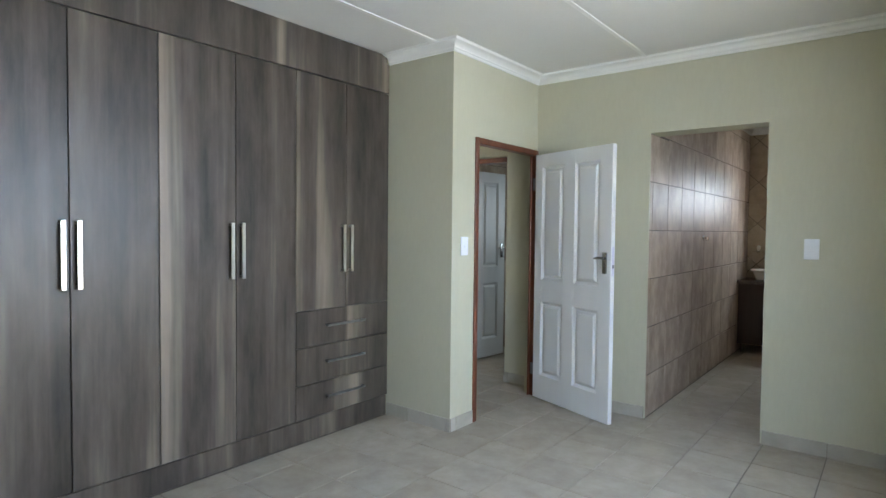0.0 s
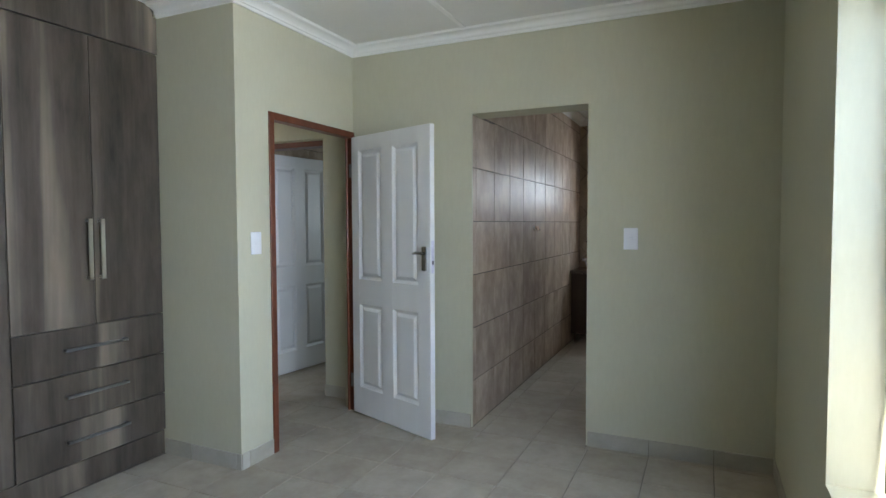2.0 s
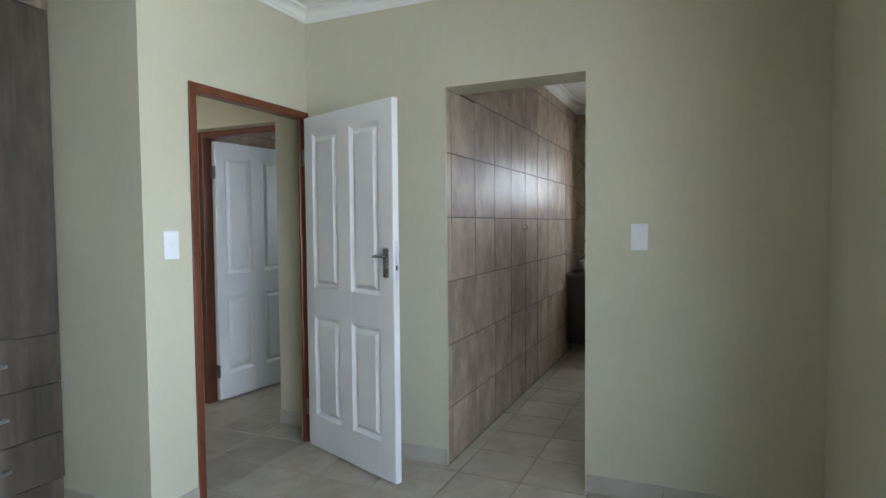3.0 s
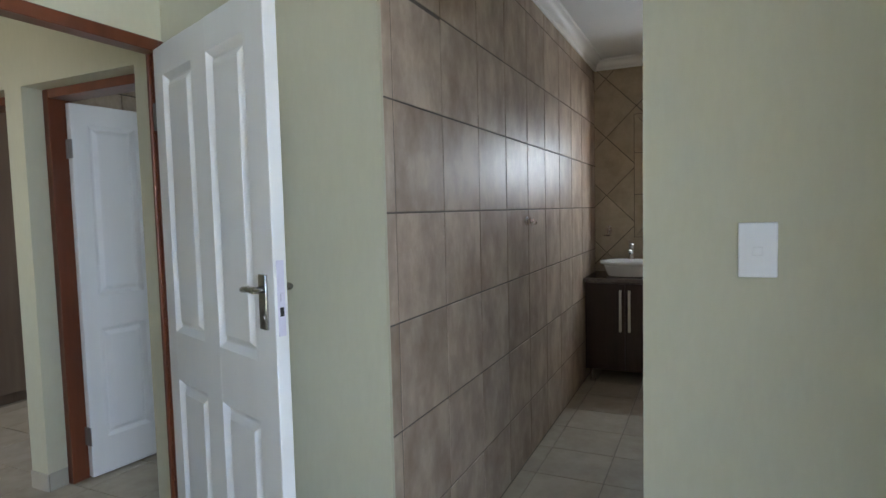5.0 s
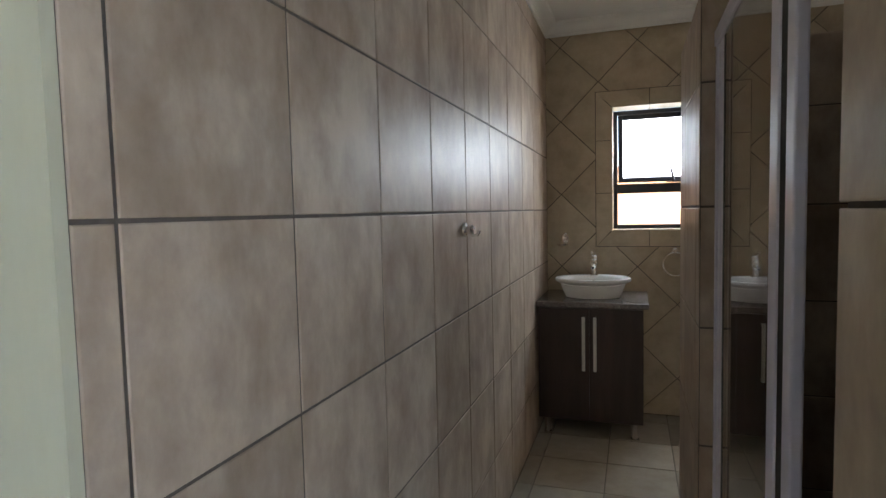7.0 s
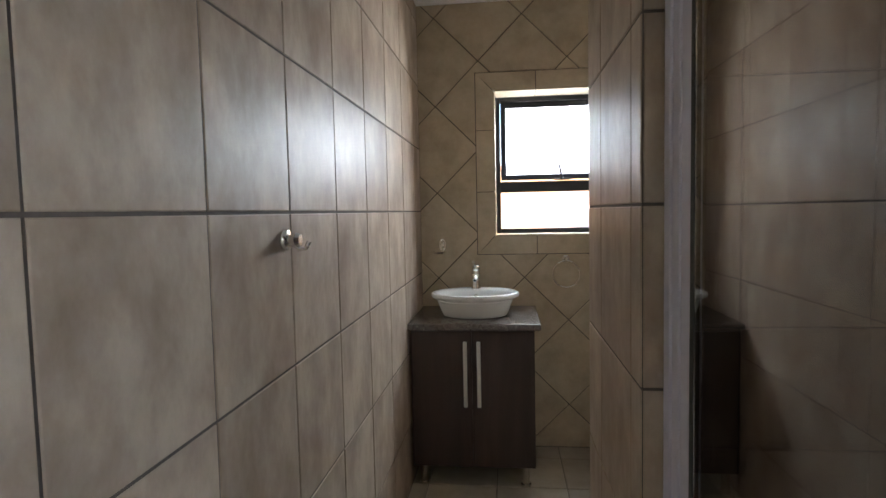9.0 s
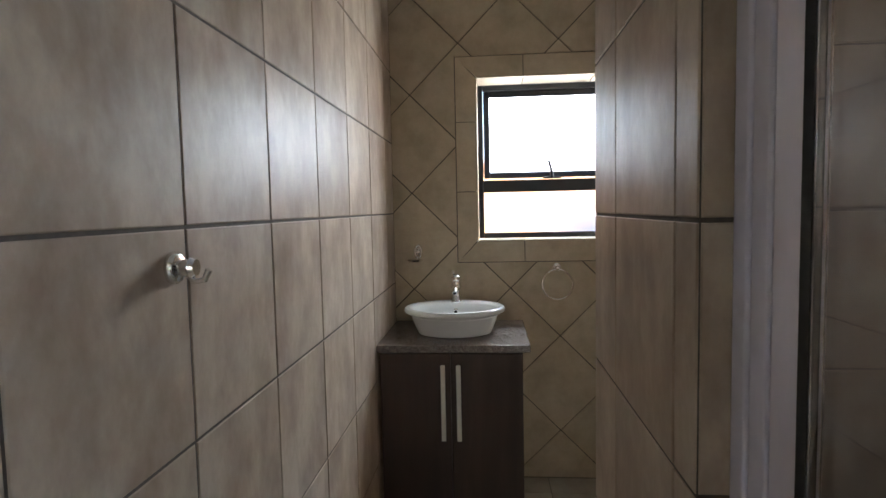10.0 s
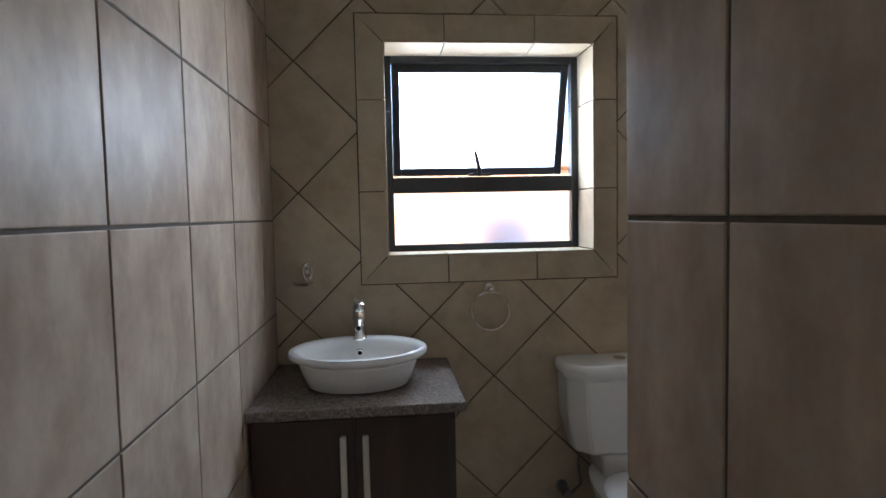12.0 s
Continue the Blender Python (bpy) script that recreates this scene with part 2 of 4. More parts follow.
WY0, WY1, WZ0, WZ1 = 0.66, 2.83, 0.545, 2.135
wall_east = structure(boxes("wall_east", PLASTER, [
    (RIGHT_X, 0.55, SOUTH_Y, WY0, 0, CEIL_Z), (RIGHT_X, 0.55, WY1, INNER_Y, 0, CEIL_Z),
    (RIGHT_X, 0.55, WY0, WY1, 0, WZ0), (RIGHT_X, 0.55, WY0, WY1, WZ1, CEIL_Z)]), "sage green plastered wall with a deep window opening", "wall")
wall_north = structure(boxes("wall_north", PLASTER, [
    (DOOR_X, OP_X0 - T, BACK_Y, INNER_Y, 0, CEIL_Z), (OP_X1 + T, RIGHT_X, BACK_Y, INNER_Y - T, 0, CEIL_Z),
    (OP_X0 - T, OP_X0 + 0.001, BACK_Y, 4.264, 0, OP_Z), (OP_X1 - 0.001, OP_X1 + T, BACK_Y, 4.290, 0, OP_Z),
    (OP_X0 - T, OP_X1 + T, BACK_Y, INNER_Y - T, OP_Z, CEIL_Z)], bevel=0.0), "sage green plastered wall with an open bathroom doorway", "wall")
DJ0, DJ1, DH = 3.335, 4.268, 2.085
wall_west = structure(boxes("wall_west", PLASTER, [
    (-2.56, DOOR_X, PIER_Y, DJ0, 0, CEIL_Z), (-2.56, DOOR_X, DJ1, INNER_Y, 0, CEIL_Z),
    (-2.56, DOOR_X, DJ0, DJ1, DH, CEIL_Z), (-3.7, -2.56, PIER_Y, PIER_Y + 0.15, 0, CEIL_Z)]), "sage green plastered wall round the bedroom doorway", "wall")
structure(boxes("wall_cupboard_back", PLASTER, [(-3.85, -3.7, SOUTH_Y, PIER_Y + 0.15, 0, CEIL_Z)]), "sage green plastered wall behind the cupboards", "wall")
structure(boxes("wall_south", PLASTER, [(-3.85, 0.55, SOUTH_Y - 0.2, SOUTH_Y, 0, CEIL_Z)]), "plain sage green plastered wall", "wall")

# bathroom shell
wall_bath_left = structure(boxes("wall_bath_left", GROUT, [(-1.72, OP_X0 - 0.003, INNER_Y, END_Y + 0.02, 0, CEIL_Z)]), "brown glazed wall tiles with dark grout", "tiled wall")
jamb_bed = structure(boxes("wall_opening_jamb", GROUT, [(OP_X0 - T - 0.004, OP_X0 - 0.003, 4.266, INNER_Y, 0, OP_Z)]), "tiled reveal of the bathroom doorway", "tiled wall")
BX0, BX1, BZ0, BZ1 = -1.06, -0.22, 1.275, 2.106
END_B = END_Y + T
wall_bath_end = structure(boxes("wall_bath_end", GROUT, [
    (-1.72, BX0 - T, END_B, 8.16, 0, CEIL_Z), (BX1 + T, 0.55, END_B, 8.16, 0, CEIL_Z),
    (BX0 - T, BX1 + T, END_B, 8.16, 0, BZ0 - T), (BX0 - T, BX1 + T, END_B, 8.16, BZ1 + T, CEIL_Z)]), "beige wall tiles laid diagonally with dark grout", "tiled wall")
wall_bath_right = structure(boxes("wall_bath_right", GROUT, [(RIGHT_X + 0.003, 0.55, INNER_Y, END_B, 0, CEIL_Z)]), "brown glazed wall tiles with dark grout", "tiled wall")
wall_bath_south = structure(boxes("wall_bath_south", GROUT, [(OP_X1 + T, RIGHT_X + T, INNER_Y - T - 0.001, INNER_Y - T + 0.004, 0, CEIL_Z),
                                                             (OP_X1 + T - 0.004, OP_X1 + T + 0.002, 4.290, INNER_Y - T, 0, OP_Z)]), "brown glazed wall tiles with dark grout", "tiled wall")
NX0, NX1, NY0, NY1, NZ = -0.738, -0.63, 5.676, 6.392, 2.05
wall_shower_screen = structure(boxes("wall_shower_screen", GROUT, [
    (NX0 + 0.003, NX1 - 0.003, NY0 + 0.003, NY1 - 0.003, 0, NZ - 0.003), (NX1 - T, RIGHT_X, NY1 - 0.11 + T, NY1 - T, 0, NZ - T)]), "low tiled screen wall beside the shower", "tiled wall")

# passage and rooms beyond the door
HALL_N = HALL_Y + 0.22
structure(boxes("wall_passage_north", PLASTER, [
    (-2.88, -2.56, HALL_Y, HALL_N, 0, CEIL_Z), (-3.86, -3.72, HALL_Y, HALL_N, 0, CEIL_Z),
    (-3.72, -2.88, HALL_Y, HALL_N, 2.10, CEIL_Z), (-7.2, -4.76, HALL_Y, HALL_N, 0, CEIL_Z),
    (-4.76, -3.86, HALL_Y, HALL_N, 2.10, CEIL_Z)]), "sage green passage wall with two deep doorways", "wall")
# the opening is added to hold the passage fill lamp
structure(boxes("wall_passage_south", PLASTER, [(-7.2, -5.7, 1.5, 1.65, 0, CEIL_Z), (-4.3, -3.85, 1.5, 1.65, 0, CEIL_Z), (-5.7, -4.3, 1.5, 1.65, 0, 0.9), (-5.7, -4.3, 1.5, 1.65, 2.1, CEIL_Z)]), "sage green passage wall with an added opening out of view", "wall")
structure(boxes("wall_passage_west", PLASTER, [(-7.35, -7.2, 1.5, 8.15, 0, CEIL_Z)]), "sage green plastered wall", "wall")
# the hole in the north side is added for the fill lamp
wall_far_bath = structure(boxes("wall_far_bath", GROUT, [(-3.86, -2.7, 6.3, 6.45, 0, CEIL_Z), (-2.1, -1.72, 6.3, 6.45, 0, CEIL_Z), (-2.7, -2.1, 6.3, 6.45, 0, 1.2), (-2.7, -2.1, 6.3, 6.45, 2.0, CEIL_Z), (-3.86, -3.73, HALL_N, 6.3, 0, CEIL_Z)]), "brown tiled wall of a second bathroom", "tiled wall")
# unseen closing wall, its hole added to admit the far room fill
structure(boxes("wall_far_room", PLASTER, [(-7.2, -5.2, 8.0, 8.15, 0, CEIL_Z), (-4.3, -3.73, 8.0, 8.15, 0, CEIL_Z), (-5.2, -4.3, 8.0, 8.15, 0, 0.9), (-5.2, -4.3, 8.0, 8.15, 2.1, CEIL_Z), (-3.86, -3.73, 6.45, 8.0, 0, CEIL_Z)]), "sage green plastered wall", "wall")

ceiling = structure(boxes("ceiling", CEIL, [(-7.35, 0.55, SOUTH_Y - 0.2, 8.16, CEIL_Z, CEIL_Z + 0.15)]), "white painted ceiling boards with cover strips", "ceiling")
for sx in (-2.56, -1.53):
    structure(boxes("trim", CORNICE, [(sx - 0.016, sx + 0.016, SOUTH_Y, BACK_Y - 0.08 if sx > -2.4 else PIER_Y - 0.08, CEIL_Z - 0.006, CEIL_Z + 0.001)], bevel=0.002), "white ceiling cover strip", "trim")


def cornice(name, axis, wall, sign, s0, s1, k0=0, k1=0, zt=CEIL_Z, h=0.068, p=0.085, label="white moulded cornice"):
    """A cove run along axis on the wall plane; sign: way into the room; k: mitre at each end."""
    prof = [(0, -h), (0.012, -h), (0.016, -h + 0.016), (0.022, -h + 0.018)]
    for i in range(7):
        a = math.pi / 2 * i / 6
        prof.append((0.022 + (p - 0.036) * (1 - math.cos(a)), -h + 0.02 + (h - 0.036) * math.sin(a)))
    prof += [(p - 0.008, -0.014), (p - 0.004, -0.002), (p, -0.002), (p, 0.004), (0, 0.004)]
    bm = bmesh.new()
    rings = []
    for s, k in ((s0, k0), (s1, k1)):
        ring = []
        for d, z in prof:
            a, b = wall + sign * d, s + k * d
            ring.append((a, b, zt + z) if axis == "y" else (b, a, zt + z))
        rings.append(ring)
    loft(bm, rings)
    return structure(mesh_ob(name, bm, CORNICE, smooth=True), label, "cornice")


cornice("cornice", "y", DOOR_X, 1, PIER_Y, BACK_Y, -1, -1)
cornice("cornice", "x", PIER_Y, -1, CUP_X + 0.005, DOOR_X, 0, 1)
cornice("cornice", "x", BACK_Y, -1, DOOR_X, RIGHT_X, 1, -1)
cornice("cornice", "y", RIGHT_X, -1, SOUTH_Y, BACK_Y, 1, -1)
cornice("cornice", "y", OP_X0, 1, INNER_Y, END_Y, 0, -1, h=0.085)
cornice("cornice", "x", END_Y, -1, OP_X0, RIGHT_X, 1, -1, h=0.085)
cornice("cornice", "y", RIGHT_X, -1, INNER_Y, END_Y, 0, -1, h=0.085)

# outside
bw = thing("boundary_wall", "peach plastered boundary wall with clay coping", "wall")
boxes("wall_body", PEACH, [(-9, 9, 11.0, 11.2, -0.25, 1.85)], bw, 0.01)
boxes("coping", ROOFMAT, [(-9, 9, 10.95, 11.25, 1.85, 1.92)], bw, 0.015)


drum = thing("water_drum", "pale blue plastic water drum outside on the ground", "drum")
bm = bmesh.new()
loft(bm, [oval(-0.28, 9.3, z, r, r, 28) for z, r in ((-0.25, 0.19), (-0.23, 0.21), (0.3, 0.21), (0.32, 0.22), (0.36, 0.22), (0.38, 0.21), (0.9, 0.21), (0.92, 0.22), (0.96, 0.22), (0.98, 0.21), (1.4, 0.21), (1.45, 0.18))])
mesh_ob("drum_body", bm, m_plain("pale_blue_plastic", (0.20, 0.30, 0.48), 0.5), drum, True)


# ---- windows ----
def bedroom_window():
    w = structure(new("window_1"), "charcoal aluminium window in a deep plastered reveal", "window")
    x0, x1 = 0.47, 0.52
    boxes("frame", ALU_DARK, [(x0, x1, WY0, WY0 + 0.045, WZ0, WZ1), (x0, x1, WY1 - 0.045, WY1, WZ0, WZ1),
                              (x0, x1, WY0 + 0.045, WY1 - 0.045, WZ0, WZ0 + 0.045), (x0, x1, WY0 + 0.045, WY1 - 0.045, WZ1 - 0.045, WZ1),
                              (x0 + 0.003, x1 - 0.003, 1.74, 1.785, WZ0 + 0.045, WZ1 - 0.045)], w, 0.004)
    for a, b in ((WY0 + 0.045, 1.74), (1.785, WY1 - 0.045)):
        g = boxes("pane", GLASS, [(0.492, 0.498, a, b, WZ0 + 0.045, WZ1 - 0.045)], w)
        g.visible_shadow = False
    return w


def bath_window():
    w = structure(new("window_2"), "charcoal aluminium window with frosted panes, top sash open", "window")
    y0, y1 = 8.10, 8.15
    boxes("frame", ALU_DARK, [(BX0, BX0 + 0.028, y0, y1, BZ0, BZ1), (BX1 - 0.028, BX1, y0, y1, BZ0, BZ1),
                              (BX0 + 0.028, BX1 - 0.028, y0, y1, BZ0, BZ0 + 0.028), (BX0 + 0.028, BX1 - 0.028, y0, y1, BZ1 - 0.028, BZ1),
                              (BX0 + 0.028, BX1 - 0.028, y0 - 0.006, y1, 1.526, 1.592)], w, 0.003)
    g = boxes("pane", FROST, [(BX0 + 0.028, BX1 - 0.028, 8.124, 8.128, BZ0 + 0.028, 1.526)], w)
    g.visible_shadow = False
    # top-hung sash, hinged along its head, pushed outwards
    h, x0, x1 = 0.485, BX0 + 0.030, BX1 - 0.030
    sash = boxes("sash", ALU_DARK, [(x0, x0 + 0.034, 0.0, 0.03, -h, 0), (x1 - 0.034, x1, 0, 0.03, -h, 0),
                                    (x0 + 0.034, x1 - 0.034, 0, 0.03, -0.034, 0), (x0 + 0.034, x1 - 0.034, 0, 0.03, -h, -h + 0.034)], w, 0.003)
    sash.matrix_local = pose(0, 8.125, BZ1 - 0.03, 15)
    g = boxes("pane", FROST, [(x0 + 0.034, x1 - 0.034, 0.012, 0.016, -h + 0.034, -0.034)], w)
    g.matrix_local = pose(0, 8.125, BZ1 - 0.03, 15)
    g.visible_shadow = False
    bm = bmesh.new()
    cx = -0.66
    add_box(bm, cx - 0.05, cx + 0.05, 8.085, 8.10, 1.594, 1.606, 0.002)
    add_tube(bm, [(cx, 8.09, 1.60), (cx - 0.006, 8.085, 1.64), (cx - 0.022, 8.075, 1.70)], [0.011, 0.009, 0.007], 8)
    add_tube(bm, [(cx + 0.02, 8.09, 1.606), (cx + 0.03, 8.2, 1.606)], 0.004, 6)
    mesh_ob("stay_handle", bm, ALU_DARK, w, True)
    return w


bedroom_window()
bath_window()
# passage opening added out of view for its lamp; plain hole with a frame
pw = structure(new("unseen_window_3"), "plain aluminium window frame added out of view for the passage lamp", "window")
boxes("frame", ALU_DARK, [(-5.7, -5.66, 1.55, 1.6, 0.9, 2.1), (-4.34, -4.3, 1.55, 1.6, 0.9, 2.1), (-5.66, -4.34, 1.55, 1.6, 0.9, 0.94), (-5.66, -4.34, 1.55, 1.6, 2.06, 2.1)], pw, 0.003)


# ---- doors ----
LEAF_W, LEAF_H, LEAF_T = 0.84, 2.03, 0.04


def door_leaf(parent):
    """Four-panel leaf: hinge edge on local x = 0, faces at y = 0 and -LEAF_T."""
    leaf = new("leaf")
    leaf.parent = parent
    W, H, D = LEAF_W, LEAF_H, LEAF_T
    xs = [(0.088, 0.343), (0.467, 0.722)]
    zs = [(0.200, 0.815), (0.995, 1.925)]
    bm = bmesh.new()
    e = 0.017
    add_box(bm, 0.004, W - 0.004, -D + e, -e, 0.004, H - 0.004)
    for a, b in ((0, xs[0][0]), (xs[0][1], xs[1][0]), (xs[1][1], W)):
        add_box(bm, a, b, -D, 0, 0, H, 0.0025)
    for x0, x1 in xs:
        for a, b in ((0, zs[0][0]), (zs[0][1], zs[1][0]), (zs[1][1], H)):
            add_box(bm, x0 - 0.002, x1 + 0.002, -D + 0.0004, -0.0004, a, b)
        for z0, z1 in zs:
            for y, s in ((-e, 1), (-D + e, -1)):
                def rect(m, dy):
                    return [(x0 + m, y + s * dy, z0 + m), (x1 - m, y + s * dy, z0 + m), (x1 - m, y + s * dy, z1 - m), (x0 + m, y + s * dy, z1 - m)]
                loft(bm, [rect(0.0, e - 0.001), rect(0.020, 0.0015), rect(0.026, 0.0012), rect(0.046, 0.0145), rect(0.054, 0.0152)], False, True)
    mesh_ob("panelled_board", bm, WHITE_DOOR, leaf)
    for y, s in ((0, 1), (-D, -1)):
        bm = bmesh.new()
        hx, hz = W - 0.055, 1.172
        add_box(bm, hx - 0.021, hx + 0.021, min(y, y + s * 0.009), max(y, y + s * 0.009), hz - 0.078, hz + 0.078, 0.003, 2)
        add_tube(bm, [(hx, y + s * 0.005, hz + 0.035), (hx, y + s * 0.037, hz + 0.035)], 0.010, 10)
        add_tube(bm, [(hx + 0.006, y + s * 0.036, hz + 0.036), (hx - 0.03, y + s * 0.037, hz + 0.038), (hx - 0.062, y + s * 0.035, hz + 0.034), (hx - 0.08, y + s * 0.031, hz + 0.030)], [0.010, 0.010, 0.009, 0.006], 10)
        add_tube(bm, [(hx, y + s * 0.006, hz - 0.045), (hx, y + s * 0.012, hz - 0.045)], 0.010, 10)
        mesh_ob("lever_handle", bm, LEVER, leaf, True)
    bm = bmesh.new()
    add_box(bm, W - 0.001, W + 0.0025, -D / 2 - 0.011, -D / 2 + 0.011, 1.08, 1.29, 0.0008)
    add_box(bm, W + 0.002, W + 0.010, -D / 2 - 0.006, -D / 2 + 0.006, 1.175, 1.20, 0.001)
    add_box(bm, W + 0.002, W + 0.004, -D / 2 - 0.005, -D / 2 + 0.005, 1.09, 1.125, 0.0005)
    mesh_ob("lock_plate", bm, ALU_WHITE, leaf)
    # solid black piece painted in for the slot's dark inside
    boxes("keyhole_slot", HOLLOW_BLACK, [(W + 0.002, W + 0.0032, -D / 2 - 0.006, -D / 2 + 0.006, 1.135, 1.16)], leaf)
    return leaf


def hinges(parent, x, y):
    for z in (0.24, 1.80):
        bm = bmesh.new()
        add_tube(bm, [(x, y, z - 0.05), (x, y, z + 0.05)], 0.0065, 8)
        add_box(bm, x - 0.032, x + 0.032, y - 0.004, y - 0.001, z - 0.05, z + 0.05)
        mesh_ob("hinge", bm, STEEL, parent, True)


door1 = structure(new("door_1"), "white four-panel door standing open in a red-brown frame", "door")
boxes("frame", MERANTI, [(-2.512, DOOR_X + 0.012, DJ0, DJ0 + 0.042, 0, DH), (-2.512, DOOR_X + 0.012, DJ1 - 0.042, DJ1, 0, DH),
                         (-2.512, DOOR_X + 0.012, DJ0 + 0.042, DJ1 - 0.042, DH - 0.045, DH),
                         (-2.505, DOOR_X - 0.035, DJ0 + 0.042, DJ0 + 0.056, 0, DH - 0.045), (-2.505, DOOR_X - 0.035, DJ1 - 0.056, DJ1 - 0.042, 0, DH - 0.045)], door1, 0.003)
lf = door_leaf(door1)
lf.matrix_local = pose(DOOR_X + 0.033, 4.228, 0.010, 0, 0, -20.6)
hinges(door1, DOOR_X + 0.022, 4.205)

door2 = structure(new("door_2"), "white panelled door open into the second bathroom", "door")
boxes("frame", MERANTI, [(-3.72, -3.675, HALL_Y + 0.10, HALL_N + 0.005, 0, 2.10), (-2.925, -2.88, HALL_Y + 0.10, HALL_N + 0.005, 0, 2.10), (-3.675, -2.925, HALL_Y + 0.10, HALL_N + 0.005, 2.055, 2.10)], door2, 0.003)
lf = door_leaf(door2)
lf.matrix_local = pose(-3.672, HALL_Y + 0.185, 0.010, 0, 0, 83.5)
hinges(door2, -3.655, HALL_Y + 0.180)
door3 = structure(new("door_3"), "red-brown hardwood door frame in the passage", "door frame")
boxes("frame", MERANTI, [(-3.905, -3.86, HALL_Y + 0.10, HALL_N + 0.005, 0, 2.10), (-4.76, -4.715, HALL_Y + 0.10, HALL_N + 0.005, 0, 2.10), (-4.715, -3.905, HALL_Y + 0.10, HALL_N + 0.005, 2.055, 2.10)], door3, 0.003)
fc = thing("cupboard", "dark brown fitted cupboard in the room beyond", "cupboard")
boxes("body", DARKWOOD, [(-7.1, -5.55, 5.0, 7.0, 0.0, 2.4)], fc, 0.004)
for yy in (5.0, 5.67, 6.34):
    boxes("door", DARKWOOD, [(-5.549, -5.53, yy + 0.003, yy + 0.66, 0.08, 2.38)], fc, 0.002)


# ---- bedroom: fitted cupboard ----
def bar_handle(parent, p, length, along, out, mat, w=0.022):
    """A flat bar on two feet. p: its middle on the front; along, out: unit vectors."""
    p, along, out = Vector(p), Vector(along), Vector(out)
    side = along.cross(out)
    bm = bmesh.new()
    m = Matrix((side, along, out)).transposed().to_4x4()
    add_box(bm, -w / 2, w / 2, -length / 2, length / 2, 0.022, 0.030, 0.0025)
    for s in (-1, 1):
        add_box(bm, -w / 2 + 0.002, w / 2 - 0.002, s * (length / 2 - 0.012) - 0.007, s * (length / 2 - 0.012) + 0.007, -0.002, 0.023)
    bmesh.ops.transform(bm, matrix=Matrix.Translation(p) @ m, verts=bm.verts)
    return mesh_ob("handle", bm, mat, parent)


def wardrobe():
    w = thing("wardrobe", "fitted grey-brown wood-grain wardrobe with bar handles, closed", "wardrobe")
    E = [0.50, 0.942, 1.355, 1.795, 2.22, 2.643, 3.064]
    zt, zb, zd = 2.415, 0.155, 0.872
    boxes("body", CUPBOARD, [(-3.69, CUP_X - 0.022, E[0], E[-1], 0.0, CEIL_Z - 0.006)], w)
    # plinth, set back a little
    boxes("plinth", CUPBOARD, [(CUP_X - 0.022, CUP_X - 0.012, E[0], E[-1] - 0.002, 0.006, zb - 0.006)], w, 0.0015)
    # frieze, cut round the cornice at its end
    bm = bmesh.new()
    outline = [(E[0], zt + 0.005), (E[-1], zt + 0.005), (E[-1], CORN_Z - 0.003)]
    for i in range(5):
        a = math.pi / 2 * i / 4
        outline.append((E[-1] - 0.024 - 0.066 * (1 - math.cos(a)), CORN_Z + 0.005 + 0.060 * math.sin(a)))
    outline += [(E[-1] - 0.09, CEIL_Z - 0.003), (E[0], CEIL_Z - 0.003)]
    loft(bm, [[(CUP_X - 0.022, y, z) for y, z in outline], [(CUP_X + 0.001, y, z) for y, z in outline]])
    mesh_ob("frieze", bm, CUPBOARD, w)
    g = 0.0022
    for i in range(6):
        low = zd if i >= 4 else zb
        d = new("door")
        d.parent = w
        b = boxes("door_board", CUPBOARD, [(-0.019, 0, g, E[i + 1] - E[i] - g, low + g, zt - g)], d, 0.0018)
        d.matrix_local = pose(CUP_X, E[i], 0)
        edge = E[i + 1] - 0.034 if i % 2 == 0 else E[i] + 0.034
        bar_handle(d, (0, edge - E[i], 1.278), 0.325, (0, 0, 1), (1, 0, 0), SATIN, 0.024)
    for z0, z1 in ((0.155, 0.383), (0.383, 0.63), (0.63, 0.872)):
        d = new("drawer")
        d.parent = w
        boxes("drawer_front", CUPBOARD, [(-0.019, 0, E[4] + g, E[6] - g, g, z1 - z0 - g)], d, 0.0018)
        d.matrix_local = pose(CUP_X, 0, z0)
        bar_handle(d, (0, 2.635, (z1 - z0) / 2 + 0.01), 0.35, (0, 1, 0), (1, 0, 0), STEEL, 0.016)
    return w


wardrobe()


# ---- switches ----
def switch(m, label):
    s = thing("light_switch", label, "light switch", "light switches")
    bm = bmesh.new()
    add_box(bm, -0.042, 0.042, 0, 0.009, -0.066, 0.066, 0.004, 3)
    mesh_ob("plate", bm, PLASTIC, s, True)
    boxes("cover_strip", PLASTIC, [(-0.034, 0.034, 0.008, 0.0105, 0.028, 0.031)], s)
    boxes("rocker", PLASTIC, [(-0.011, 0.011, 0.008, 0.0125, -0.013, 0.008)], s, 0.002, 2)
    s.matrix_world = m
    return s


switch(pose(-0.472, BACK_Y, 1.312, 0, 0, 180), "white plastic light switch on the sage wall")
switch(pose(DOOR_X, 3.212, 1.297, 0, 0, -90), "white plastic light switch beside the bedroom door")


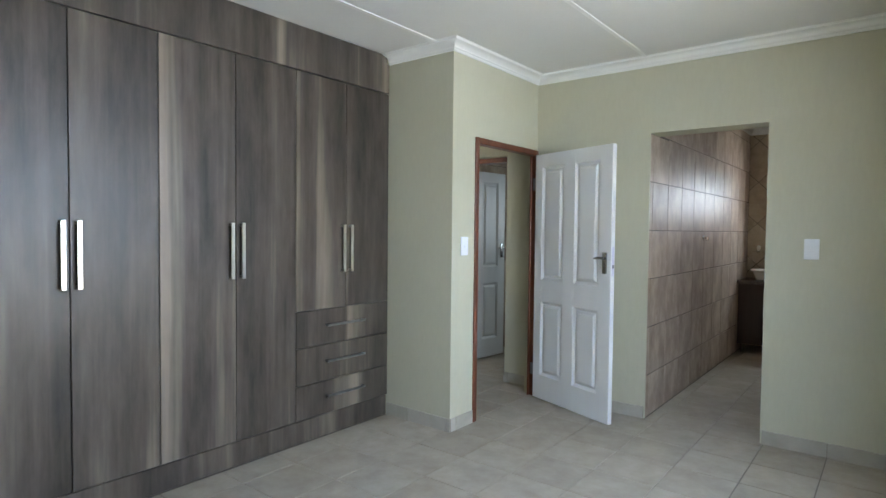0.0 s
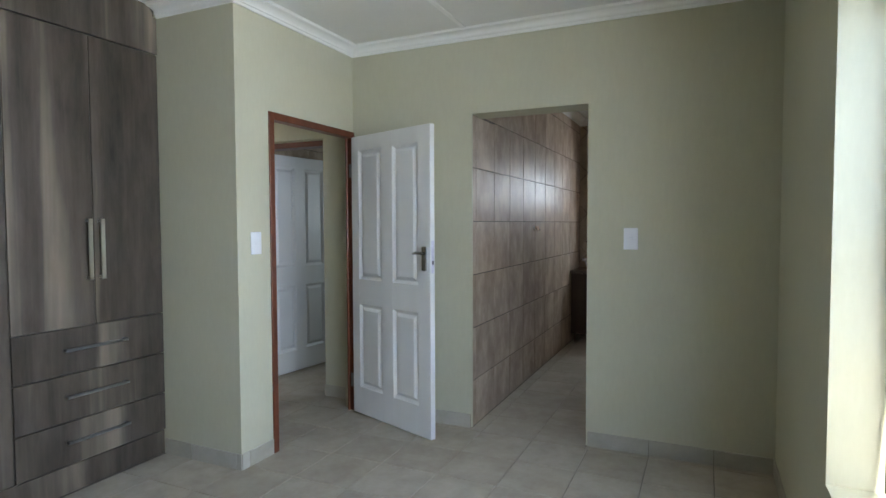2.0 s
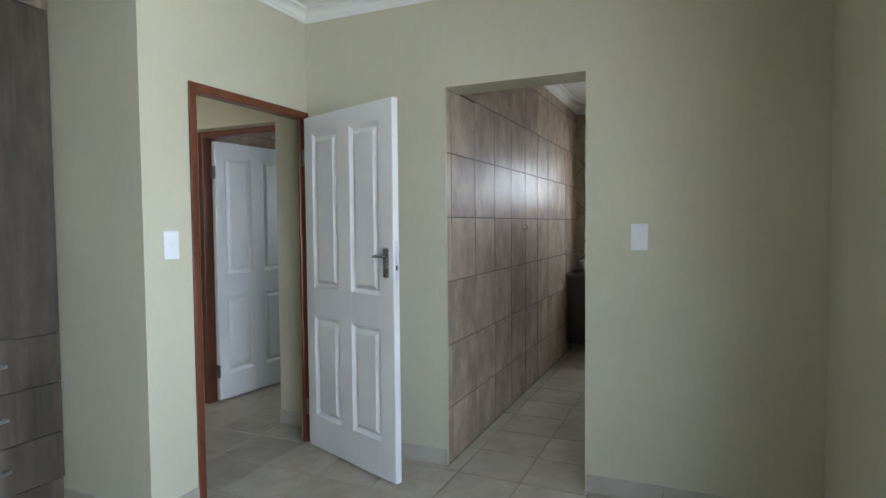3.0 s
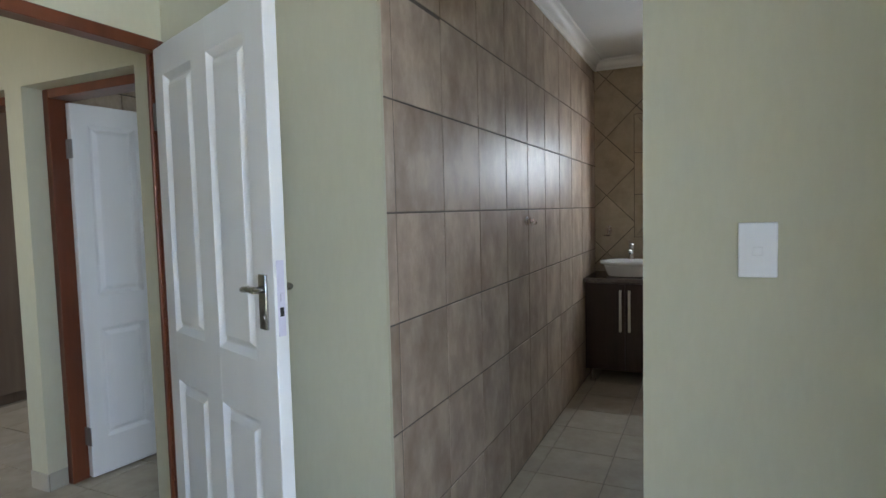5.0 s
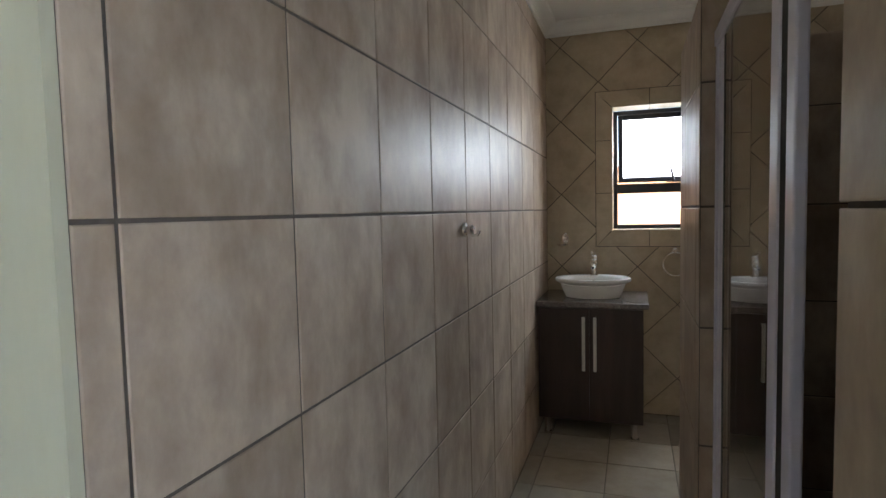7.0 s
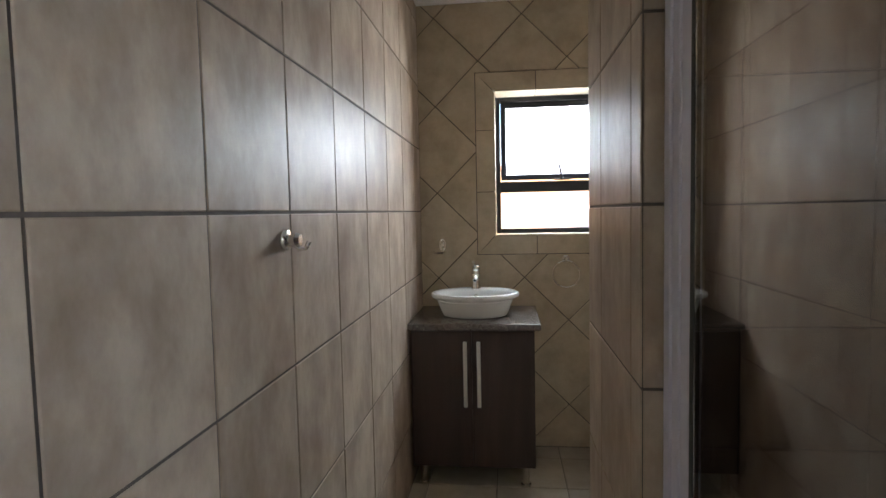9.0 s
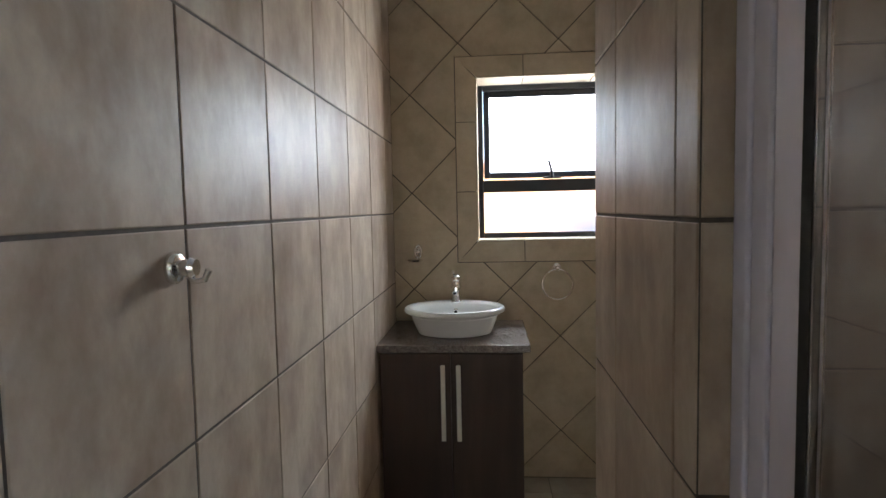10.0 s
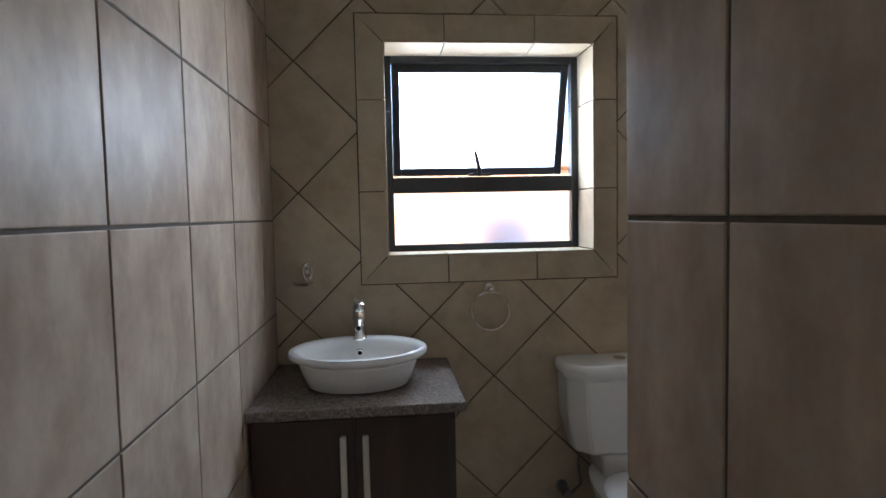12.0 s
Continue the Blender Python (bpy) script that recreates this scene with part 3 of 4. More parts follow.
# ---- bathroom: vanity, basin, tap ----
def vanity():
    v = thing("vanity_cabinet", "dark brown vanity cabinet with granite top on chrome legs", "cabinet")
    x0, x1, yf = -1.495, -0.868, 7.385
    boxes("body", VANITY, [(x0, x1, yf, 7.90, 0.11, 0.819)], v, 0.002)
    boxes("granite_top", GRANITE, [(-1.506, -0.836, 7.350, END_Y - 0.002, 0.819, 0.853)], v, 0.005, 2)
    mid = (x0 + x1) / 2
    for k, (a, b) in enumerate(((x0, mid), (mid, x1))):
        d = new("door")
        d.parent = v
        boxes("door_board", VANITY, [(a + 0.002, b - 0.002, yf - 0.018, yf, 0.112, 0.812)], d, 0.0015)
        bar_handle(d, (mid + (-0.034 if k == 0 else 0.034), yf - 0.018, 0.598), 0.335, (0, 0, 1), (0, -1, 0), SATIN, 0.020)
    for x in (x0 + 0.05, x1 - 0.05):
        for y in (yf + 0.028, 7.82):
            bm = bmesh.new()
            add_tube(bm, [(x, y, 0.0), (x, y, 0.012), (x, y, 0.0121), (x, y, 0.11)], [0.025, 0.025, 0.019, 0.019], 14)
            mesh_ob("leg", bm, CHROME, v, True)


vanity()

basin = thing("washbasin", "white oval ceramic washbasin on the granite top", "washbasin")
bcx, bcy, bz = -1.176, 7.605, 0.854
bm = bmesh.new()
prof = [(0.155, 0.120, 0.0), (0.172, 0.135, 0.003), (0.186, 0.148, 0.03), (0.205, 0.165, 0.085), (0.208, 0.168, 0.094), (0.228, 0.188, 0.096), (0.238, 0.197, 0.104),
        (0.240, 0.199, 0.113), (0.236, 0.195, 0.122), (0.226, 0.186, 0.126), (0.212, 0.172, 0.124), (0.200, 0.158, 0.114), (0.19, 0.148, 0.09), (0.165, 0.126, 0.055), (0.11, 0.08, 0.035), (0.03, 0.025, 0.03)]
rings = []
for i, (rx, ry, z) in enumerate(prof):
    back = 0.012 if i > 3 and i < 10 else 0.0
    rings.append(oval(bcx, bcy + back - (0.018 if i > 9 else 0), bz + z, rx, ry))
loft(bm, rings)
mesh_ob("bowl", bm, CERAMIC, basin, True)
bm = bmesh.new()
add_tube(bm, [(bcx, 7.718, 0.938), (bcx, 7.708, 0.934)], 0.013, 14)
mesh_ob("overflow_ring", bm, CHROME, basin, True)
# black plug: the hole's inner shade given as colour
tube("overflow_hole", HOLLOW_BLACK, [(bcx, 7.712, 0.9365), (bcx, 7.7065, 0.934)], 0.008, basin)

tap = thing("basin_tap", "chrome single-lever mixer tap on the basin rim", "tap")
ty = 7.762
bm = bmesh.new()
add_tube(bm, [(bcx, ty, z) for z in (0.974, 0.979, 0.982, 1.02, 1.038, 1.046, 1.068, 1.078)], [0.027, 0.027, 0.023, 0.019, 0.019, 0.025, 0.026, 0.022], 18)
add_tube(bm, [(bcx, ty, 1.045), (bcx, ty - 0.05, 1.052), (bcx, ty - 0.10, 1.048), (bcx, ty - 0.116, 1.036)], [0.018, 0.016, 0.015, 0.013], 14)
mesh_ob("spout", bm, CHROME, tap, True)
# black cap painted as the dark hollow of the spout end
tube("outlet", HOLLOW_BLACK, [(bcx, ty - 0.111, 1.040), (bcx, ty - 0.1185, 1.0345)], 0.0085, tap, 12)
bm = bmesh.new()
add_tube(bm, [(bcx, ty, 1.080), (bcx, ty, 1.085), (bcx, ty, 1.104), (bcx, ty, 1.112)], [0.022, 0.024, 0.023, 0.014], 16)
add_tube(bm, [(bcx - 0.002, ty - 0.008, 1.104), (bcx - 0.006, ty - 0.045, 1.122), (bcx - 0.008, ty - 0.082, 1.134)], [0.012, 0.010, 0.008], 10)
mesh_ob("lever", bm, CHROME, tap, True)

# ---- bathroom fittings ----
hook = thing("robe_hook", "chrome robe hook on the tiled wall", "hook")
hy, hz, hx = 5.788, 1.358, OP_X0
bm = bmesh.new()
add_tube(bm, [(hx, hy, hz), (hx + 0.006, hy, hz), (hx + 0.012, hy, hz), (hx + 0.014, hy, hz)], [0.026, 0.026, 0.022, 0.013], 20)
add_tube(bm, [(hx + 0.012, hy, hz), (hx + 0.028, hy, hz), (hx + 0.032, hy, hz), (hx + 0.040, hy, hz)], [0.013, 0.013, 0.017, 0.013], 16)
add_tube(bm, [(hx + 0.024, hy, hz - 0.008), (hx + 0.036, hy, hz - 0.022), (hx + 0.052, hy, hz - 0.020), (hx + 0.060, hy, hz - 0.004)], [0.006, 0.0055, 0.005, 0.0055], 10)
mesh_ob("hook_body", bm, CHROME, hook, True)

ring = thing("towel_ring", "chrome towel ring on the tiled wall", "towel ring")
rx, rz = -0.660, 1.128
bm = bmesh.new()
add_tube(bm, [(rx, END_Y, rz), (rx, END_Y - 0.008, rz), (rx, END_Y - 0.012, rz)], [0.022, 0.022, 0.014], 18)
add_tube(bm, [(rx, END_Y - 0.01, rz), (rx, END_Y - 0.042, rz), (rx, END_Y - 0.05, rz)], [0.011, 0.011, 0.007], 12)
mesh_ob("mount", bm, CHROME, ring, True)
tube("ring", CHROME, [(rx + 0.077 * math.sin(a * math.pi / 18), END_Y - 0.036 + 0.006 * math.cos(a * math.pi / 18), rz - 0.086 + 0.077 * math.cos(a * math.pi / 18)) for a in range(36)], 0.0052, ring, 8, True)

soap = thing("soap_holder", "chrome soap dish holder on the tiled wall", "soap holder")
sx, sz = -1.378, 1.175
bm = bmesh.new()
add_tube(bm, [(sx, END_Y, sz + 0.045), (sx, END_Y - 0.008, sz + 0.045), (sx, END_Y - 0.012, sz + 0.045)], [0.019, 0.019, 0.012], 18)
add_tube(bm, [(sx, END_Y - 0.01, sz + 0.045), (sx, END_Y - 0.03, sz + 0.045)], 0.009, 10)
mesh_ob("mount", bm, CHROME, soap, True)
tube("loop", CHROME, [(sx + 0.016 * math.cos(a * math.pi / 12), END_Y - 0.034, sz + 0.046 + 0.032 * math.sin(a * math.pi / 12)) for a in range(24)], 0.0065, soap, 8, True)
bm = bmesh.new()
loft(bm, [oval(sx - 0.016, END_Y - 0.05, sz - 0.006, 0.032, 0.024, 24), oval(sx - 0.016, END_Y - 0.05, sz + 0.006, 0.043, 0.034, 24), oval(sx - 0.016, END_Y - 0.05, sz + 0.006, 0.039, 0.030, 24), oval(sx - 0.016, END_Y - 0.05, sz - 0.002, 0.028, 0.020, 24)])
mesh_ob("dish", bm, CHROME, soap, True)
tube("stem", CHROME, [(sx, END_Y - 0.034, sz + 0.014), (sx - 0.006, END_Y - 0.044, sz)], 0.006, soap, 8)


def toilet():
    t = thing("toilet", "white ceramic close-coupled toilet with chamfered cistern", "toilet")
    cx = -0.155
    # cistern with chamfered front corners
    def plan(w, d, z, c):
        y0 = END_Y - 0.012
        return [(cx - w, y0, z), (cx - w, y0 - d + c, z), (cx - w + c, y0 - d, z), (cx + w - c, y0 - d, z), (cx + w, y0 - d + c, z), (cx + w, y0, z)]
    bm = bmesh.new()
    loft(bm, [plan(0.18, 0.15, 0.475, 0.05), plan(0.193, 0.168, 0.487, 0.055), plan(0.22, 0.185, 0.62, 0.06), plan(0.227, 0.19, 0.785, 0.06)])
    bmesh.ops.bevel(bm, geom=[e for e in bm.edges], offset=0.006, segments=2, affect="EDGES")
    mesh_ob("cistern", bm, CERAMIC, t, True)
    bm = bmesh.new()
    loft(bm, [plan(0.232, 0.197, 0.788, 0.062), plan(0.237, 0.203, 0.797, 0.063), plan(0.237, 0.203, 0.828, 0.063), plan(0.227, 0.195, 0.842, 0.062)])
    bmesh.ops.bevel(bm, geom=[e for e in bm.edges], offset=0.004, segments=2, affect="EDGES")
    mesh_ob("cistern_lid", bm, CERAMIC, t, True)
    tube("flush_button", CHROME, [(cx, END_Y - 0.11, 0.84), (cx, END_Y - 0.11, 0.848), (cx, END_Y - 0.11, 0.85)], [0.024, 0.024, 0.019], t, 20)
    bm = bmesh.new()
    yb = END_Y - 0.02
    def ov(w, y0, y1, z):
        return oval(cx, (y0 + y1) / 2, z, w, (y1 - y0) / 2, 32, 2.5)
    loft(bm, [ov(0.11, yb - 0.50, yb - 0.02, 0.0), ov(0.10, yb - 0.48, yb - 0.03, 0.10), ov(0.12, yb - 0.55, yb - 0.02, 0.22), ov(0.15, yb - 0.63, yb, 0.34), ov(0.165, yb - 0.655, yb, 0.385), ov(0.165, yb - 0.655, yb, 0.40),
              ov(0.135, yb - 0.62, yb - 0.19, 0.40), ov(0.12, yb - 0.57, yb - 0.24, 0.30), ov(0.05, yb - 0.45, yb - 0.32, 0.22)])
    mesh_ob("pan", bm, CERAMIC, t, True)
    boxes("pan_shelf", CERAMIC, [(cx - 0.095, cx + 0.095, END_Y - 0.19, END_Y - 0.014, 0.38, 0.478)], t, 0.02, 3, True)
    bm = bmesh.new()
    loft(bm, [ov(0.166, yb - 0.66, yb - 0.2, 0.402), ov(0.168, yb - 0.662, yb - 0.2, 0.412), ov(0.168, yb - 0.662, yb - 0.2, 0.43), ov(0.155, yb - 0.64, yb - 0.21, 0.437)])
    mesh_ob("seat_lid", bm, PLASTIC, t, True)


toilet()
valve = thing("angle_valve", "chrome angle valve with flexible hose to the cistern", "valve")
vx, vz = -0.365, 0.285
bm = bmesh.new()
add_tube(bm, [(vx, END_Y, vz), (vx, END_Y - 0.005, vz), (vx, END_Y - 0.0052, vz), (vx, END_Y - 0.05, vz)], [0.026, 0.026, 0.011, 0.011], 14)
add_tube(bm, [(vx, END_Y - 0.05, vz), (vx, END_Y - 0.055, vz), (vx, END_Y - 0.085, vz)], [0.014, 0.020, 0.017], 12)
mesh_ob("valve_body", bm, STEEL, valve, True)
tube("hose", STEEL, [(vx, END_Y - 0.04, vz), (vx + 0.03, END_Y - 0.05, vz - 0.01), (vx + 0.065, END_Y - 0.06, vz + 0.03), (vx + 0.05, END_Y - 0.07, vz + 0.12), (vx + 0.06, END_Y - 0.07, 0.476)], 0.006, valve, 8)


# ---- shower enclosure ----
def shower():
    s = thing("shower_enclosure", "silver aluminium framed glass shower enclosure, sliding door open", "shower enclosure")
    X, Z0, Z1 = -0.69, 0.10, 1.885
    y0, y1 = INNER_Y + 0.002, NY0 - 0.002
    a = []
    def post(ya, yb, xa=X - 0.02, xb=X + 0.02, z0=Z0, z1=Z1):
        a.append((xa, xb, ya, yb, z0, z1))
    post(y1 - 0.04, y1, X - 0.006, X + 0.03)
    post(y1 - 0.085, y1 - 0.042, X - 0.002, X + 0.022)
    post(y1 - 0.155, y1 - 0.09, X + 0.0, X + 0.026)
    post(4.905, 4.965, X - 0.004, X + 0.016, Z0 + 0.03, Z1 - 0.03)
    post(4.80, 4.85, X - 0.004, X + 0.016, Z0 + 0.03, Z1 - 0.03)
    post(y0, y0 + 0.04)
    boxes("frame", ALU_WHITE, a, s, 0.004, 2)
    boxes("top_rail", ALU_WHITE, [(X - 0.010, X + 0.034, y0, y1, Z1 - 0.001, Z1 + 0.045)], s, 0.004, 2)
    boxes("bottom_rail", ALU_WHITE, [(X - 0.010, X + 0.034, y0, y1, Z0 - 0.03, Z0 + 0.012)], s, 0.004, 2)
    # black strips painted in for the shaded gaps beside the stiles
    boxes("dark_gap", HOLLOW_BLACK, [(X + 0.0, X + 0.010, 4.852, 4.903, Z0 + 0.03, Z1 - 0.03), (X - 0.004, X + 0.01, y1 - 0.175, y1 - 0.156, Z0 + 0.02, Z1 - 0.01)], s)
    # the sliding leaf stands behind the fixed pane
    for x in (X - 0.003, X + 0.013):
        g = boxes("pane", SHOWER_GLASS, [(x, x + 0.005, 4.967, y1 - 0.176, Z0 + 0.012, Z1 - 0.002)], s)
        g.visible_shadow = False


shower()
kerb = structure(boxes("shower_kerb", GROUT, [(-0.73, -0.64, INNER_Y, NY0 + T, 0, 0.072)]), "low tiled shower kerb", "kerb")


# ---- tiles, piece by piece ----
_tile_cache = {}


def tile_mesh(w, h, mat, t=T):
    """A tile in local x (width), z (height), front towards +y, with softened front edges."""
    key = (round(w, 3), round(h, 3), mat.name, t)
    if key in _tile_cache:
        return _tile_cache[key]
    bm = bmesh.new()
    def ring(m, y):
        return [(-w / 2 + m, y, -h / 2 + m), (w / 2 - m, y, -h / 2 + m), (w / 2 - m, y, h / 2 - m), (-w / 2 + m, y, h / 2 - m)]
    loft(bm, [ring(0, -0.001), ring(0, t - 0.0018), ring(0.0012, t - 0.0004), ring(0.0026, t)], False, True)
    me = bpy.data.meshes.new("tile")
    bmesh.ops.recalc_face_normals(bm, faces=bm.faces)
    bm.to_mesh(me)
    bm.free()
    me.materials.append(mat)
    _tile_cache[key] = me
    return me


_jit = random.Random(5)


def put_tile(parent, centre, n, w, h, mat, up=(0, 0, 1), t=T, name="tile"):
    n, v = Vector(n), Vector(up)
    u = n.cross(v)
    # each tile lies a hair out of true
    n = (n + u * _jit.uniform(-1, 1) * 0.0016 + v * _jit.uniform(-1, 1) * 0.0016).normalized()
    u = n.cross(v).normalized()
    v = u.cross(n)
    m = Matrix((u, n, v)).transposed().to_4x4()
    ob = new(name, tile_mesh(w, h, mat, t))
    ob.parent = parent
    ob.matrix_local = Matrix.Translation(Vector(centre)) @ m
    return ob


def joints(first, pitch, lo, hi):
    k0 = math.floor((lo - first) / pitch)
    out = [lo]
    k = k0
    while first + k * pitch < hi - 0.012:
        if first + k * pitch > lo + 0.012:
            out.append(first + k * pitch)
        k += 1
    return out + [hi]


def tiled(parent, axis, wall, sign, js, jz, mat=None, gap=0.0065):
    """Tiles on the plane axis-along, front face at wall, facing sign."""
    mat = mat or WALL_TILE
    for a, b in zip(js, js[1:]):
        for c, d in zip(jz, jz[1:]):
            s, z, back = (a + b) / 2, (c + d) / 2, wall - sign * T
            if axis == "y":
                put_tile(parent, (back, s, z), (sign, 0, 0), b - a - gap, d - c - gap, mat)
            else:
                put_tile(parent, (s, back, z), (0, sign, 0), b - a - gap, d - c - gap, mat)


ROW, ROWP = 1.421, 0.3665
COL, COLP = 4.328, 0.3765
JZ = joints(ROW, ROWP, 0.0, 2.63)
tiled(wall_bath_left, "y", OP_X0, 1, [COL + COLP * k for k in range(1, 10)] + [END_Y - 0.002], JZ)
tiled(wall_bath_left, "y", OP_X0, 1, [INNER_Y + 0.003, COL + COLP], [z for z in JZ if z > 2.1])
tiled(jamb_bed, "y", OP_X0 + 0.0, 1, [4.265, COL, COL + COLP], [z for z in JZ if z < 2.1] + [OP_Z])
tiled(wall_bath_south, "y", OP_X1, -1, [4.292, INNER_Y], joints(ROW, ROWP, 0.0, OP_Z))
tiled(wall_bath_south, "x", INNER_Y, 1, joints(-0.38, 0.36, OP_X1, RIGHT_X), JZ)
tiled(wall_bath_right, "y", RIGHT_X, -1, joints(COL, COLP, INNER_Y, END_Y), JZ)
NJZ = joints(ROW, ROWP, 0.0, NZ)
tiled(wall_shower_screen, "y", NX0, -1, [NY0, 5.768, 6.155, NY1], NJZ)
tiled(wall_shower_screen, "x", NY0, -1, [NX0 + 0.002, NX1], NJZ)
tiled(wall_shower_screen, "y", NX1, 1, [NY0, 5.95, NY1 - 0.11], NJZ)
tiled(wall_shower_screen, "x", NY1 - 0.11, -1, joints(-0.31, 0.36, NX1, RIGHT_X - T), NJZ)
tiled(wall_shower_screen, "x", NY1, 1, joints(-0.36, 0.36, NX0 + 0.002, RIGHT_X - T), NJZ)
tiled(wall_far_bath, "x", 6.3, -1, joints(-2.94, 0.36, -3.71, -2.71), JZ)
tiled(wall_far_bath, "y", -3.72, 1, joints(5.0, 0.36, HALL_N + 0.01, 6.29), JZ)
for a, b in zip((NX0, -0.4, -0.04, RIGHT_X - T), (-0.4, -0.04, RIGHT_X - T)):
    put_tile(wall_shower_screen, ((max(a, NX1) + b) / 2, NY1 - 0.055, NZ - T), (0, 0, 1), b - max(a, NX1) - 0.005, 0.104, WALL_TILE, (0, 1, 0))
for a, b in ((NY0, 5.95), (5.95, NY1)):
    put_tile(wall_shower_screen, ((NX0 + NX1) / 2, (a + b) / 2, NZ - T), (0, 0, 1), 0.104, b - a - 0.005, WALL_TILE, (0, 1, 0))

# diagonal tiles of the end wall, cut round the window band
TX0, TX1, TZ0, TZ1 = -1.172, -0.118, 1.158, 2.217


def clip(poly, ax, val, keep_less):
    out = []
    for i, p in enumerate(poly):
        q = poly[(i + 1) % len(poly)]
        pin, qin = ((p[ax] <= val) == keep_less), ((q[ax] <= val) == keep_less)
        if pin:
            out.append(p)
        if pin != qin:
            f = (val - p[ax]) / (q[ax] - p[ax])
            out.append((p[0] + f * (q[0] - p[0]), p[1] + f * (q[1] - p[1])))
    return out


def box_clip(poly, x0, x1, z0, z1):
    for ax, val, less in ((0, x0, False), (0, x1, True), (1, z0, False), (1, z1, True)):
        poly = clip(poly, ax, val, less) if poly else poly
    return poly if len(poly) > 2 else []


def prism(bm, poly, y0, y1):
    a = [bm.verts.new((x, y0, z)) for x, z in poly]
    b = [bm.verts.new((x, y1, z)) for x, z in poly]
    n = len(poly)
    bm.faces.new(b)
    for i in range(n):
        bm.faces.new((a[i], a[(i + 1) % n], b[(i + 1) % n], b[i]))


HD = 0.2545
for i in range(-5, 6):
    for j in range(-5, 10):
        if (i + j) % 2 == 0:
            continue
        cx, cz = -0.644 + HD * i, 0.766 + 0.2535 * j
        r = HD - 0.0052
        poly = [(cx - r, cz), (cx, cz - r), (cx + r, cz), (cx, cz + r)]
        whole = box_clip(poly, OP_X0, RIGHT_X, 0.004, 2.63)
        if not whole:
            continue
        parts = [box_clip(whole, OP_X0, TX0 - 0.003, 0, 3), box_clip(whole, TX1 + 0.003, RIGHT_X, 0, 3),
                 box_clip(whole, TX0 - 0.003, TX1 + 0.003, 0, TZ0 - 0.003), box_clip(whole, TX0 - 0.003, TX1 + 0.003, TZ1 + 0.003, 3)]
        parts = [p for p in parts if p and max(q[0] for q in p) - min(q[0] for q in p) > 0.012 and max(q[1] for q in p) - min(q[1] for q in p) > 0.012]
        if not parts:
            continue
        bm = bmesh.new()
        for p in parts:
            prism(bm, [(x - cx, z - cz) for x, z in p], 0.0, -T)
        bmesh.ops.remove_doubles(bm, verts=bm.verts, dist=0.0005)
        ob = mesh_ob("tile", bm, END_TILE, wall_bath_end)
        ob.matrix_local = Matrix.Translation((cx, END_B - 0.0005, cz))

# band of cut tiles round the window, mitred at the corners
g = 0.0025


def band(poly):
    cx, cz = sum(p[0] for p in poly) / len(poly), sum(p[1] for p in poly) / len(poly)
    bm = bmesh.new()
    prism(bm, [(x - cx - math.copysign(g, x - cx), z - cz - math.copysign(g, z - cz)) for x, z in poly], 0.0, -T - 0.001)
    ob = mesh_ob("tile", bm, END_TILE, wall_bath_end)
    ob.matrix_local = Matrix.Translation((cx, END_B - 0.0005, cz))


xs = [None, -0.822, -0.458, None]
zs = [None, 1.527, 1.886, None]
for k in range(3):
    for zo, zi in ((TZ1, BZ1), (TZ0, BZ0)):
        a = (TX0, BX0) if k == 0 else (xs[k], xs[k])
        b = (TX1, BX1) if k == 2 else (xs[k + 1], xs[k + 1])
        band([(a[0], zo), (a[1], zi), (b[1], zi), (b[0], zo)])
    for xo, xi in ((TX0, BX0), (TX1, BX1)):
        a = (TZ0, BZ0) if k == 0 else (zs[k], zs[k])
        b = (TZ1, BZ1) if k == 2 else (zs[k + 1], zs[k + 1])
        band([(xo, a[0]), (xi, a[1]), (xi, b[1]), (xo, b[0])])
# reveal tiles
for a, b in ((BX0, -0.822), (-0.822, -0.458), (-0.458, BX1)):
    put_tile(wall_bath_end, ((a + b) / 2, 8.005, BZ1 + T), (0, 0, -1), b - a - 0.004, 0.19, END_TILE, (0, 1, 0))
    put_tile(wall_bath_end, ((a + b) / 2, 8.005, BZ0 - T), (0, 0, 1), b - a - 0.004, 0.19, END_TILE, (0, 1, 0))
for a, b in ((BZ0, 1.527), (1.527, 1.886), (1.886, BZ1)):
    put_tile(wall_bath_end, (BX0 - T, 8.005, (a + b) / 2), (1, 0, 0), 0.19, b - a - 0.004, END_TILE)
    put_tile(wall_bath_end, (BX1 + T, 8.005, (a + b) / 2), (-1, 0, 0), 0.19, b - a - 0.004, END_TILE)

# floor tiles
floor = bpy.data.objects["floor"]
FX, FY, FP = -0.355, 3.128, 0.3555


